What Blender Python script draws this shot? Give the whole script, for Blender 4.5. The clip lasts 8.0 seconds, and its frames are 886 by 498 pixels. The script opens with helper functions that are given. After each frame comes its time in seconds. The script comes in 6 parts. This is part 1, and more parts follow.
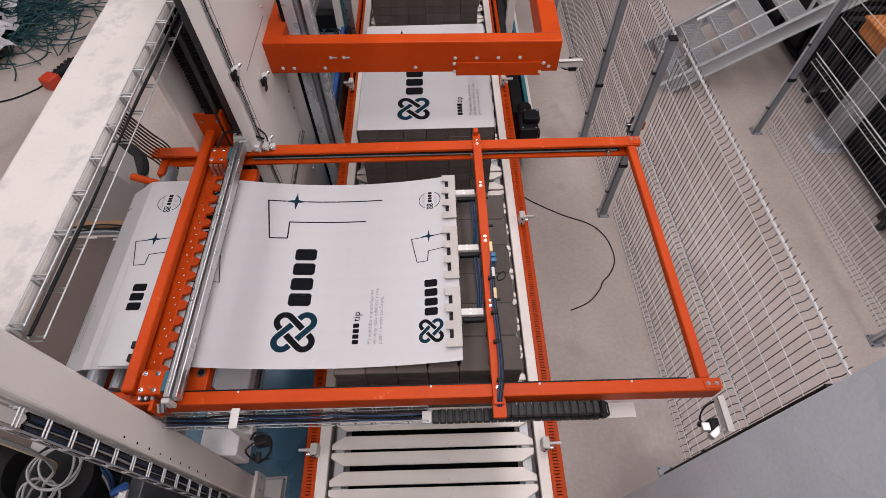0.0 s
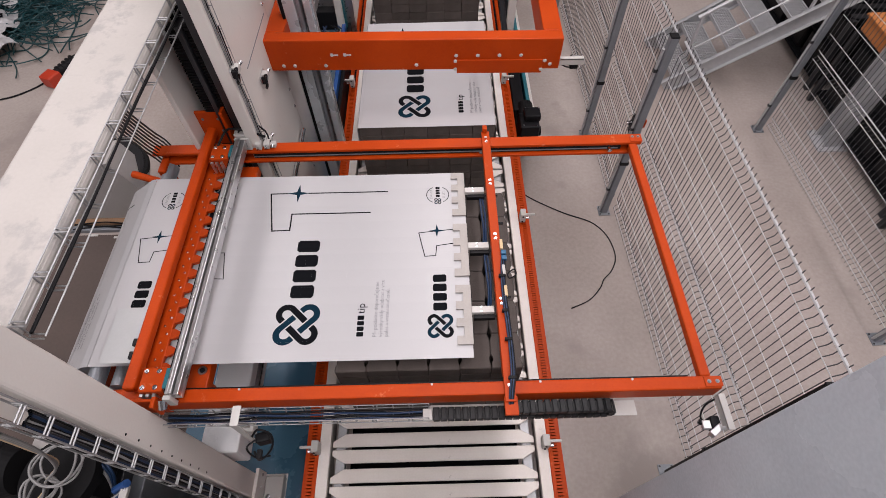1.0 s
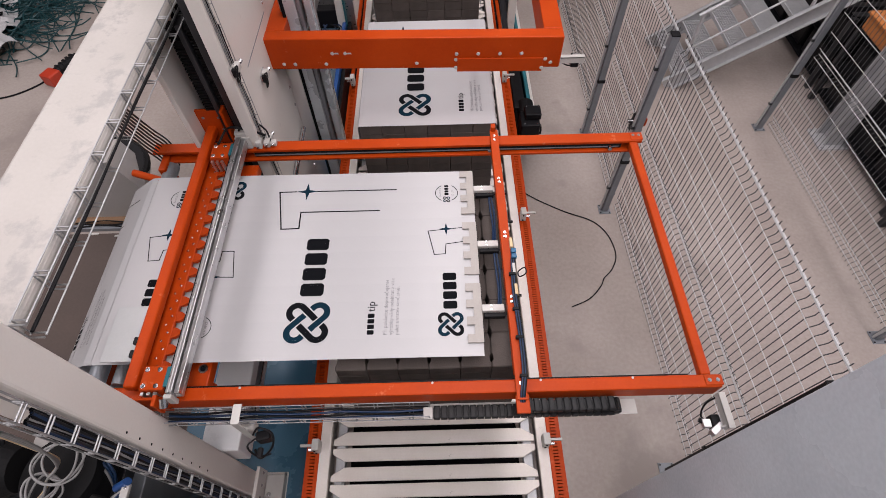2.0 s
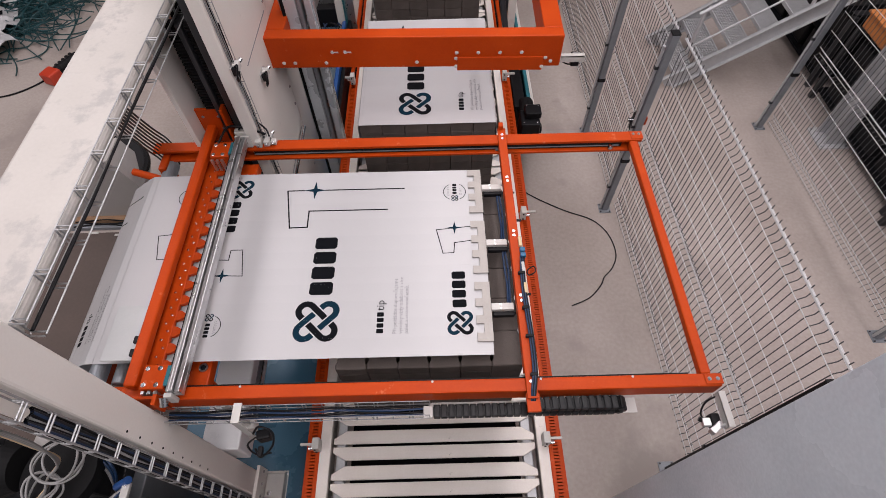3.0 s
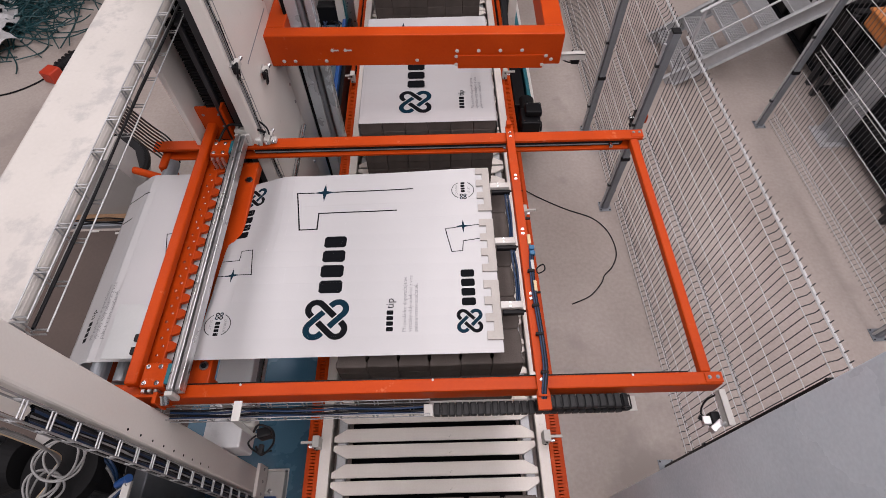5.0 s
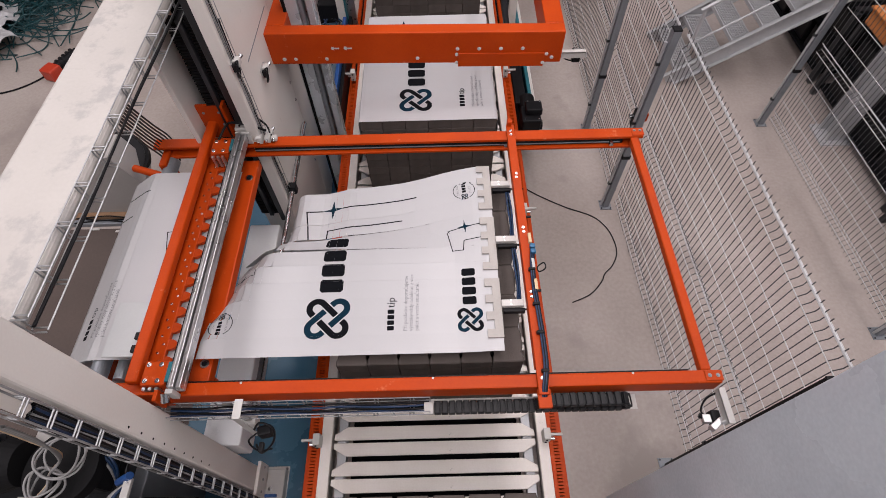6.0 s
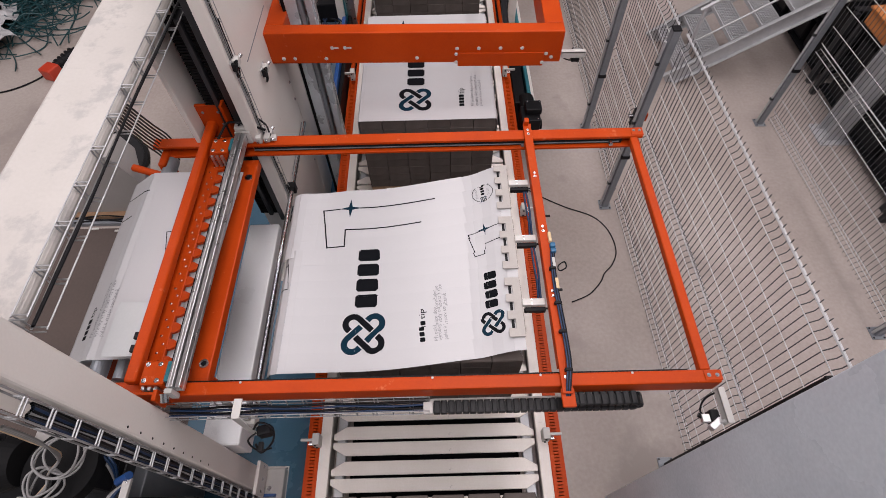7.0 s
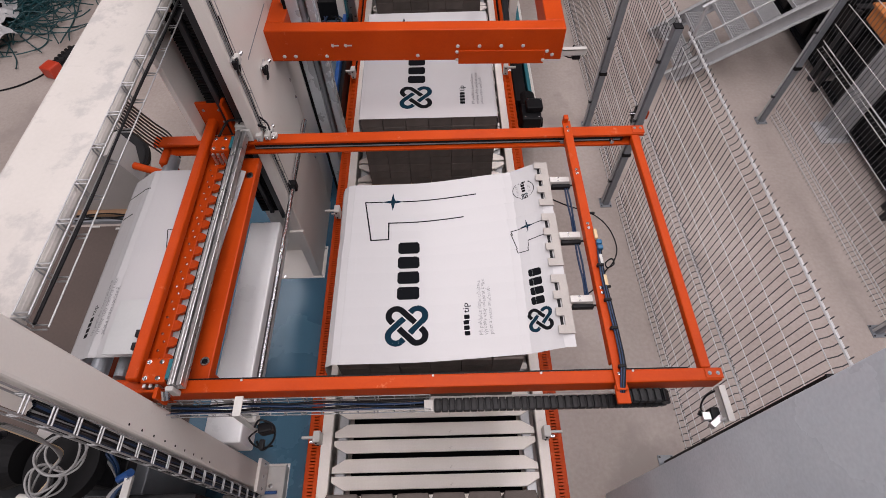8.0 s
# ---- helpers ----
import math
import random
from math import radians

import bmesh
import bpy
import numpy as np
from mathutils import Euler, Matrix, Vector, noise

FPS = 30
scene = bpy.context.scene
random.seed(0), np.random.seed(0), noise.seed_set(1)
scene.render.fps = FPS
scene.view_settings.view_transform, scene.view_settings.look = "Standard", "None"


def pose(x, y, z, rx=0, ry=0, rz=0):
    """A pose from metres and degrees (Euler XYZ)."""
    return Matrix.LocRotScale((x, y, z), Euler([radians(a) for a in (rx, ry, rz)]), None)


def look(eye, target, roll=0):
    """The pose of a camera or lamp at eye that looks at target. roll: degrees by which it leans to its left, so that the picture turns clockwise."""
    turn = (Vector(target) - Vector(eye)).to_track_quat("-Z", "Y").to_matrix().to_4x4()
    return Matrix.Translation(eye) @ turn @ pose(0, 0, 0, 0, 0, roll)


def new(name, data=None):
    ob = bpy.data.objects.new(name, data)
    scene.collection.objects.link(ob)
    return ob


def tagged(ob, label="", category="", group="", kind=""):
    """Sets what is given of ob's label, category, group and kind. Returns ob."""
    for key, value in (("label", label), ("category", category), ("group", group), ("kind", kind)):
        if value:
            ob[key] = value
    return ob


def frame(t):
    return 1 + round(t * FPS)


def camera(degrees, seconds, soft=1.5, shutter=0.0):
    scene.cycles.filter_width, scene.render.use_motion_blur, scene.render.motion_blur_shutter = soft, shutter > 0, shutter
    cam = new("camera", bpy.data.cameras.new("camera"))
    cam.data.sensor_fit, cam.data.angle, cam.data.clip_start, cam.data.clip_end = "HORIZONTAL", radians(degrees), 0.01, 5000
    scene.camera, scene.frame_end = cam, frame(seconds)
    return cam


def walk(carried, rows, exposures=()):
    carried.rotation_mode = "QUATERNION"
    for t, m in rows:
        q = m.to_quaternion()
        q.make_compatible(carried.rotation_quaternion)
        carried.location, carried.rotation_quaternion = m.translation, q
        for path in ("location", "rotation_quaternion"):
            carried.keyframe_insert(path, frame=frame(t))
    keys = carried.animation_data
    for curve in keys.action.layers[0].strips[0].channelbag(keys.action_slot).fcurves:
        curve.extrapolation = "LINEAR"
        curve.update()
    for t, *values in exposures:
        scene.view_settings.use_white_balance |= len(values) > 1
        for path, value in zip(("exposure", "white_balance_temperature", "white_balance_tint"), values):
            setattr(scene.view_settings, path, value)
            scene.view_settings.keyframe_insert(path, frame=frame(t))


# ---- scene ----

# ---------- camera ----------
EYE = (0.083, -0.957, 4.30)
cam = camera(81.75, 8.0, soft=0.6, shutter=0.0)
walk(cam, [
    (0.0, look(EYE, (0.0978, 0.7063, 1.8034), -1.065)),
    (0.5, look(EYE, (0.0948, 0.7013, 1.8000), -1.092)),
    (1.0, look(EYE, (0.0926, 0.6960, 1.7965), -1.175)),
    (1.5, look(EYE, (0.0903, 0.6915, 1.7936), -1.248)),
    (3.0, look(EYE, (0.0892, 0.6839, 1.7885), -1.281)),
    (3.5, look(EYE, (0.0881, 0.6797, 1.7857), -1.309)),
    (4.0, look(EYE, (0.0879, 0.6792, 1.7855), -1.297)),
    (4.5, look(EYE, (0.0881, 0.6790, 1.7853), -1.309)),
    (6.0, look(EYE, (0.0850, 0.6672, 1.7777), -1.360)),
    (6.5, look(EYE, (0.0872, 0.6671, 1.7776), -1.288)),
    (7.0, look(EYE, (0.0882, 0.6655, 1.7766), -1.250)),
    (7.5, look(EYE, (0.0868, 0.6612, 1.7738), -1.283)),
    (8.0, look(EYE, (0.0837, 0.6556, 1.7702), -1.370)),
], exposures=[(0.0, 0.0, 6750, 20), (8.0, 0.0, 6750, 20)])

# ---------- light ----------
world = bpy.data.worlds.new("hall_sky")
scene.world = world
world.use_nodes = True
_bg = world.node_tree.nodes["Background"]
_sky = world.node_tree.nodes.new("ShaderNodeTexSky")
_sky.sky_type, _sky.sun_disc = "NISHITA", False
_sky.sun_elevation, _sky.sun_rotation = radians(40), radians(200)
world.node_tree.links.new(_sky.outputs[0], _bg.inputs[0])
_bg.inputs[1].default_value = 0.1

HALL = 8.5          # height of the ceiling
ASSUMED_SKYLIGHTS = [(-8.0, 1.3), (-4.0, 1.6), (0.9, 2.4), (4.8, 1.3), (8.6, 1.2)]     # unseen, assumed roof strips: middle x and width


# area lamps added above unseen roof strips, placed for soft overhead light
def assumed_skylight_lamp(x, w):
    lamp = bpy.data.lights.new("assumed_skylight_light", "AREA")
    lamp.shape, lamp.size, lamp.size_y = "RECTANGLE", w, 15.0
    lamp.energy, lamp.color = 250.0 * w, (1.0, 0.985, 0.97)
    ob = new("assumed_skylight_light", lamp)
    ob.matrix_basis = pose(x, 0.4, HALL + 0.1)
    return ob


for _x, _w in ASSUMED_SKYLIGHTS:
    assumed_skylight_lamp(_x, _w)


# ---------- materials ----------
def material(name, base, rough=0.5, metal=0.0, dark=None, scale=6.0, fine=90.0, bump=0.15, spread=0.5,
             wear=None, wear_scale=3.0, wear_from=0.62, coat=0.0, random=0.0, spec=0.5):
    """Two scales of variation between base and dark, a fine bump, and patches of wear."""
    m = bpy.data.materials.new(name)
    m.use_nodes = True
    nt = m.node_tree
    N, L = nt.nodes, nt.links
    bsdf = N["Principled BSDF"]
    bsdf.inputs["Roughness"].default_value = rough
    bsdf.inputs["Metallic"].default_value = metal
    bsdf.inputs["Coat Weight"].default_value = coat
    bsdf.inputs["Specular IOR Level"].default_value = spec
    dark = dark or tuple(c * 0.72 for c in base)
    co = N.new("ShaderNodeTexCoord")
    big = N.new("ShaderNodeTexNoise")
    big.inputs["Scale"].default_value, big.inputs["Detail"].default_value = scale, 6
    small = N.new("ShaderNodeTexNoise")
    small.inputs["Scale"].default_value, small.inputs["Detail"].default_value = fine, 3
    for n in (big, small):
        L.new(co.outputs["Object"], n.inputs["Vector"])
    ramp = N.new("ShaderNodeMapRange")
    ramp.inputs[1].default_value, ramp.inputs[2].default_value = 0.5 - spread / 2, 0.5 + spread / 2
    mixn = N.new("ShaderNodeMath")
    mixn.operation = "MULTIPLY_ADD"
    mixn.inputs[1].default_value, mixn.inputs[2].default_value = 0.3, 0.0
    L.new(small.outputs[0], mixn.inputs[0])
    add = N.new("ShaderNodeMath")
    add.operation = "MULTIPLY_ADD"
    add.inputs[1].default_value = 0.7
    L.new(big.outputs[0], add.inputs[0])
    L.new(mixn.outputs[0], add.inputs[2])
    L.new(add.outputs[0], ramp.inputs[0])
    mix = N.new("ShaderNodeMix")
    mix.data_type = "RGBA"
    mix.inputs[6].default_value, mix.inputs[7].default_value = (*dark, 1), (*base, 1)
    L.new(ramp.outputs[0], mix.inputs[0])
    colour = mix.outputs[2]
    if random:
        info = N.new("ShaderNodeObjectInfo")
        hsv = N.new("ShaderNodeHueSaturation")
        rr = N.new("ShaderNodeMapRange")
        rr.inputs[3].default_value, rr.inputs[4].default_value = 1 - random, 1 + random
        L.new(info.outputs["Random"], rr.inputs[0])
        L.new(rr.outputs[0], hsv.inputs["Value"])
        L.new(colour, hsv.inputs["Color"])
        colour = hsv.outputs[0]
    if wear:
        wn = N.new("ShaderNodeTexNoise")
        wn.inputs["Scale"].default_value, wn.inputs["Detail"].default_value, wn.inputs["Roughness"].default_value = wear_scale, 8, 0.65
        L.new(co.outputs["Object"], wn.inputs["Vector"])
        wr = N.new("ShaderNodeMapRange")
        wr.inputs[1].default_value, wr.inputs[2].default_value = wear_from, wear_from + 0.08
        L.new(wn.outputs[0], wr.inputs[0])
        m2 = N.new("ShaderNodeMix")
        m2.data_type = "RGBA"
        m2.inputs[7].default_value = (*wear, 1)
        L.new(wr.outputs[0], m2.inputs[0])
        L.new(colour, m2.inputs[6])
        colour = m2.outputs[2]
    L.new(colour, bsdf.inputs["Base Color"])
    rmap = N.new("ShaderNodeMapRange")
    rmap.inputs[3].default_value, rmap.inputs[4].default_value = max(0.02, rough - 0.1), min(1.0, rough + 0.1)
    L.new(big.outputs[0], rmap.inputs[0])
    L.new(rmap.outputs[0], bsdf.inputs["Roughness"])
    if bump:
        b = N.new("ShaderNodeBump")
        b.inputs["Strength"].default_value, b.inputs["Distance"].default_value = bump, 0.004
        L.new(small.outputs[0], b.inputs["Height"])
        L.new(b.outputs[0], bsdf.inputs["Normal"])
    return m


ORANGE = material("orange_paint", (0.50, 0.058, 0.004), 0.42, dark=(0.38, 0.038, 0.003), scale=4, bump=0.04, spec=0.16,
                  wear=(0.56, 0.15, 0.065), wear_scale=9, wear_from=0.65)
SCUFFED = material("scuffed_white_paint", (0.50, 0.475, 0.45), 0.5, dark=(0.43, 0.41, 0.385), scale=3.5, fine=60, bump=0.1,
                   wear=(0.37, 0.355, 0.345), wear_scale=4.0, wear_from=0.515)
BRIGHT_WHITE = material("bright_white_gloss_paint", (0.80, 0.81, 0.82), 0.3, dark=(0.72, 0.73, 0.745), scale=3, bump=0.03,
                        wear=(0.5, 0.5, 0.5), wear_scale=8, wear_from=0.68)
WHITE_STEEL = material("white_powder_coat", (0.72, 0.685, 0.65), 0.45, dark=(0.63, 0.595, 0.56), scale=2.5, bump=0.05,
                       wear=(0.58, 0.55, 0.52), wear_scale=4, wear_from=0.66)
SLAT_PAINT = material("cream_slat_paint", (0.80, 0.755, 0.71), 0.42, dark=(0.66, 0.60, 0.55), scale=3, bump=0.05,
                      wear=(0.36, 0.32, 0.29), wear_scale=14, wear_from=0.66, random=0.05)
GALV = material("galvanised_steel", (0.50, 0.51, 0.525), 0.42, 0.3, dark=(0.38, 0.39, 0.405), scale=14, bump=0.05)
POST_GREY = material("grey_post_paint", (0.25, 0.272, 0.30), 0.34, 0.3, bump=0.05)
CHROME = material("bright_steel", (0.75, 0.76, 0.78), 0.22, 1.0, dark=(0.6, 0.6, 0.62), scale=20, bump=0.02)
ALU = material("aluminium_profile", (0.66, 0.66, 0.67), 0.3, 0.9, dark=(0.5, 0.5, 0.5), scale=20, bump=0.02)
POLISHED = material("polished_guide_steel", (0.60, 0.65, 0.69), 0.28, 0.3, dark=(0.42, 0.47, 0.51), scale=6, bump=0.02)
TRAY = material("zinc_tray_wire", (0.40, 0.41, 0.42), 0.42, 0.6, bump=0.0)
DARK_STEEL = material("dark_oiled_steel", (0.045, 0.047, 0.052), 0.35, 0.6, bump=0.05)
WIRE = material("zinc_wire", (0.60, 0.61, 0.62), 0.4, 0.3, bump=0.0)
# same zinc as the cross wires; upright wires carry shade in their colour
MESH_WIRE = material("shaded_zinc_wire", (0.095, 0.098, 0.103), 0.5, 0.3, bump=0.0)
FLOOR = material("polished_concrete", (0.415, 0.365, 0.338), 0.46, spec=0.4, dark=(0.285, 0.24, 0.217), scale=0.8, fine=30, bump=0.05, spread=0.34,
                 wear=(0.30, 0.258, 0.238), wear_scale=0.9, wear_from=0.57)
# blue of this tone stands in for bluish light reflected on the floor
BLUE_FLOOR = material("blue_light_floor_tone", (0.055, 0.15, 0.225), 0.26, 0.1, dark=(0.035, 0.10, 0.16), scale=2, bump=0.04,
                      wear=(0.22, 0.30, 0.35), wear_scale=5, wear_from=0.68)
PAVER = material("grey_concrete_paver", (0.104, 0.088, 0.081), 0.85, spec=0.15, dark=(0.068, 0.057, 0.052), scale=9, fine=160, bump=0.6, random=0.14)
BLACK = material("black_plastic", (0.010, 0.010, 0.012), 0.45, spec=0.16, dark=(0.007, 0.007, 0.008), bump=0.08)
CHAIN_BLACK = material("worn_black_plastic", (0.013, 0.0135, 0.015), 0.42, spec=0.25, dark=(0.007, 0.007, 0.008), scale=30, bump=0.1)
BAY_BROWN = material("dark_brown_concrete", (0.105, 0.078, 0.068), 0.85, dark=(0.07, 0.053, 0.047), scale=1.6, fine=40, bump=0.2)
# near-black colour carries shade in gaps, holes and recesses; also plain dark shelves
DARK = material("near_black_and_gap_shade", (0.007, 0.0075, 0.009), 0.7, spec=0.08, bump=0.1)
RUBBER = material("black_rubber", (0.010, 0.010, 0.011), 0.65, spec=0.12, bump=0.2)
SHEET = material("white_plastic_film", (0.452, 0.452, 0.462), 0.34, dark=(0.418, 0.418, 0.43), scale=2, bump=0.02, coat=0.12)
INK = material("black_ink", (0.005, 0.006, 0.008), 0.7, spec=0.06, bump=0.0)
TEAL_INK = material("dark_teal_ink", (0.004, 0.024, 0.042), 0.7, spec=0.06, bump=0.0)
GREY_INK = material("grey_ink", (0.22, 0.22, 0.23), 0.5, bump=0.0)
CLAMP_GREY = material("grey_clamp_plate", (0.40, 0.375, 0.35), 0.42, dark=(0.31, 0.29, 0.27), scale=8, bump=0.05)
PALE_GREY = material("pale_grey_plastic", (0.55, 0.54, 0.52), 0.45, dark=(0.45, 0.44, 0.42), scale=8, bump=0.05, random=0.05)
CABINET = material("smooth_grey_paint", (0.64, 0.70, 0.76), 0.26, 0.0, dark=(0.46, 0.515, 0.57), scale=1.6, fine=70, bump=0.05, spread=0.36)
BLUE = material("blue_paint", (0.02, 0.09, 0.30), 0.4, bump=0.05)
RED = material("red_paint", (0.55, 0.05, 0.02), 0.4, bump=0.05)
YELLOW = material("yellow_plastic", (0.75, 0.42, 0.03), 0.4, bump=0.05)
TEAL = material("teal_strap_plastic", (0.01, 0.06, 0.07), 0.4, bump=0.0)
WOOD = material("pallet_wood", (0.36, 0.22, 0.13), 0.75, dark=(0.25, 0.145, 0.08), scale=12, bump=0.3, random=0.12)
CABLE_GREY = material("grey_cable", (0.30, 0.30, 0.30), 0.5, bump=0.0)
CABLE_BLUE = material("blue_cable", (0.006, 0.03, 0.085), 0.45, bump=0.0)
# darkened pale grey: the shade on the unwinder cover is in this colour
UNWINDER_GREY = material("pale_grey_sheet_metal", (0.43, 0.41, 0.395), 0.45, dark=(0.35, 0.335, 0.32), scale=2.5, bump=0.05)
# dark greys of the unseen walls and roof keep bounced light low
HALL_WALL = material("hall_wall_panel", (0.13, 0.13, 0.13), 0.6, scale=1.0, bump=0.05)
HALL_ROOF = material("hall_roof_panel", (0.12, 0.12, 0.12), 0.7, scale=1.0, bump=0.05)


# ---------- building helpers ----------
def part(name, bm, mat, parent=None, label=""):
    me = bpy.data.meshes.new(name)
    bm.to_mesh(me)
    bm.free()
    me.materials.append(mat)
    ob = new(name, me)
    ob.parent = parent
    if label:
        tagged(ob, label)
    return ob


def share(name, source, parent, m, label=""):
    """A part of its own that shares the mesh of an earlier one."""
    ob = new(name, source.data)
    ob.parent = parent
    ob.matrix_basis = m
    if label:
        tagged(ob, label)
    return ob


def thing(name, label, category, group="", at=None):
    ob = new(name)
    ob.empty_display_size = 0.1
    if at is not None:
        ob.matrix_basis = at
    return tagged(ob, label, category, group)


def setting(name, bm, mat, label, category):
    return tagged(part(name, bm, mat), label, category, kind="structure")


def box(bm, x0, x1, y0, y1, z0, z1, bevel=0.0, m=None, seg=2):
    """A box between two corners, with rounded edges, turned by m."""
    r = bmesh.ops.create_cube(bm, size=1)
    vs = r["verts"]
    for v in vs:
        v.co = Vector(((x0 + x1) / 2 + v.co.x * (x1 - x0), (y0 + y1) / 2 + v.co.y * (y1 - y0), (z0 + z1) / 2 + v.co.z * (z1 - z0)))
    if bevel:
        es = list({e for v in vs for e in v.link_edges})
        r = bmesh.ops.bevel(bm, geom=es, offset=bevel, segments=seg, affect="EDGES", profile=0.5)
        vs = list({v for f in r["faces"] for v in f.verts} | {v for v in vs if v.is_valid})
    if m is not None:
        bmesh.ops.transform(bm, matrix=m, verts=vs)
    return bm


def rod(bm, a, b, r, n=10, r2=None, caps=True):
    """A round bar from a to b."""
    a, b = Vector(a), Vector(b)
    d = b - a
    m = Matrix.Translation((a + b) / 2) @ d.to_track_quat("Z", "Y").to_matrix().to_4x4()
    bmesh.ops.create_cone(bm, cap_ends=caps, segments=n, radius1=r, radius2=r if r2 is None else r2, depth=d.length, matrix=m)
    return bm


def tube(bm, pts, r, n=6, closed=False):
    """A round cable along points, smoothed by a spline."""
    P = [Vector(p) for p in pts]
    Q = []
    k = len(P)
    for i in range(k if closed else k - 1):
        p0, p1, p2, p3 = (P[(i - 1) % k] if closed or i else P[0]), P[i], P[(i + 1) % k], (P[(i + 2) % k] if closed or i + 2 < k else P[-1])
        for j in range(6):
            u = j / 6
            Q.append(0.5 * ((2 * p1) + (p2 - p0) * u + (2 * p0 - 5 * p1 + 4 * p2 - p3) * u * u + (3 * p1 - p0 - 3 * p2 + p3) * u ** 3))
    if not closed:
        Q.append(P[-1])
    rings = []
    up = Vector((0.13, 0.31, 0.94))
    for i, q in enumerate(Q):
        t = (Q[(i + 1) % len(Q)] if closed or i + 1 < len(Q) else Q[i]) - (Q[i - 1] if closed or i else Q[i])
        t.normalize()
        s = t.cross(up)
        s = s.normalized() if s.length > 1e-4 else t.cross(Vector((1, 0, 0))).normalized()
        w = s.cross(t)
        rings.append([bm.verts.new(q + r * (math.cos(2 * math.pi * j / n) * s + math.sin(2 * math.pi * j / n) * w)) for j in range(n)])
    for i in range(len(rings) - (0 if closed else 1)):
        a, b = rings[i], rings[(i + 1) % len(rings)]
        for j in range(n):
            f = bm.faces.new((a[j], a[(j + 1) % n], b[(j + 1) % n], b[j]))
            f.smooth = True
    return bm


def cables(name, label, mat, runs, r, parent=None):
    """One cable thing (or part) along each run of points."""
    bm = bmesh.new()
    for pts in runs:
        tube(bm, pts, r)
    ob = part(name, bm, mat, parent, label if parent else "")
    if parent is None:
        tagged(ob, label, "cable")
    return ob


def prism(bm, outline, z0, z1, m=None):
    """An outline in x, y pulled up from z0 to z1."""
    lo = [bm.verts.new((x, y, z0)) for x, y in outline]
    hi = [bm.verts.new((x, y, z1)) for x, y in outline]
    n = len(outline)
    bm.faces.new(lo[::-1])
    bm.faces.new(hi)
    for i in range(n):
        bm.faces.new((lo[i], lo[(i + 1) % n], hi[(i + 1) % n], hi[i]))
    if m is not None:
        bmesh.ops.transform(bm, matrix=m, verts=lo + hi)
    return bm


def nb():
    return bmesh.new()

# ---------- the hall ----------
def hall():
    setting("floor", box(nb(), -13, 13, -9, 15, -0.2, 0.0), FLOOR, "smooth grey polished concrete hall floor", "floor")
    # unseen walls and roof, added to enclose the hall and limit its light
    for name, b in (("wall_north", (-13, 13, 15, 15.2)), ("wall_south", (-13, 13, -9.2, -9)), ("wall_west", (-13.2, -13, -9, 15)), ("wall_east", (13, 13.2, -9, 15))):
        setting(name, box(nb(), *b, 0, HALL), HALL_WALL, "plain pale hall wall panel", "wall")
    bm = nb()
    edges = [-13.2]
    for x, w in ASSUMED_SKYLIGHTS:
        edges += [x - w / 2, x + w / 2]
    edges.append(13.2)
    for i in range(0, len(edges), 2):
        box(bm, edges[i], edges[i + 1], -9.2, 15.2, HALL, HALL + 0.2)
    box(bm, -13.2, 13.2, -9.2, -8.0, HALL + 0.21, HALL + 0.4)
    box(bm, -13.2, 13.2, 7.0, 15.2, HALL + 0.21, HALL + 0.4)
    setting("ceiling", bm, HALL_ROOF, "pale hall roof with long skylight strips", "ceiling")
    # thin brown patch, darker than the floor around it
    setting("brown_floor_patch", box(nb(), -4.6, -2.045, -0.75, 2.16, 0.0, 0.004), BAY_BROWN, "brown dusty floor inside the machine bay", "floor")
    # plate tinted blue in place of blue light falling here
    setting("blue_floor_plate", box(nb(), -2.04, -0.86, -0.62, 4.6, 0.0, 0.012), BLUE_FLOOR, "worn blue painted steel floor plate beside conveyor", "floor plate")


# ---------- slat conveyor ----------
SLAT_Z = 0.82


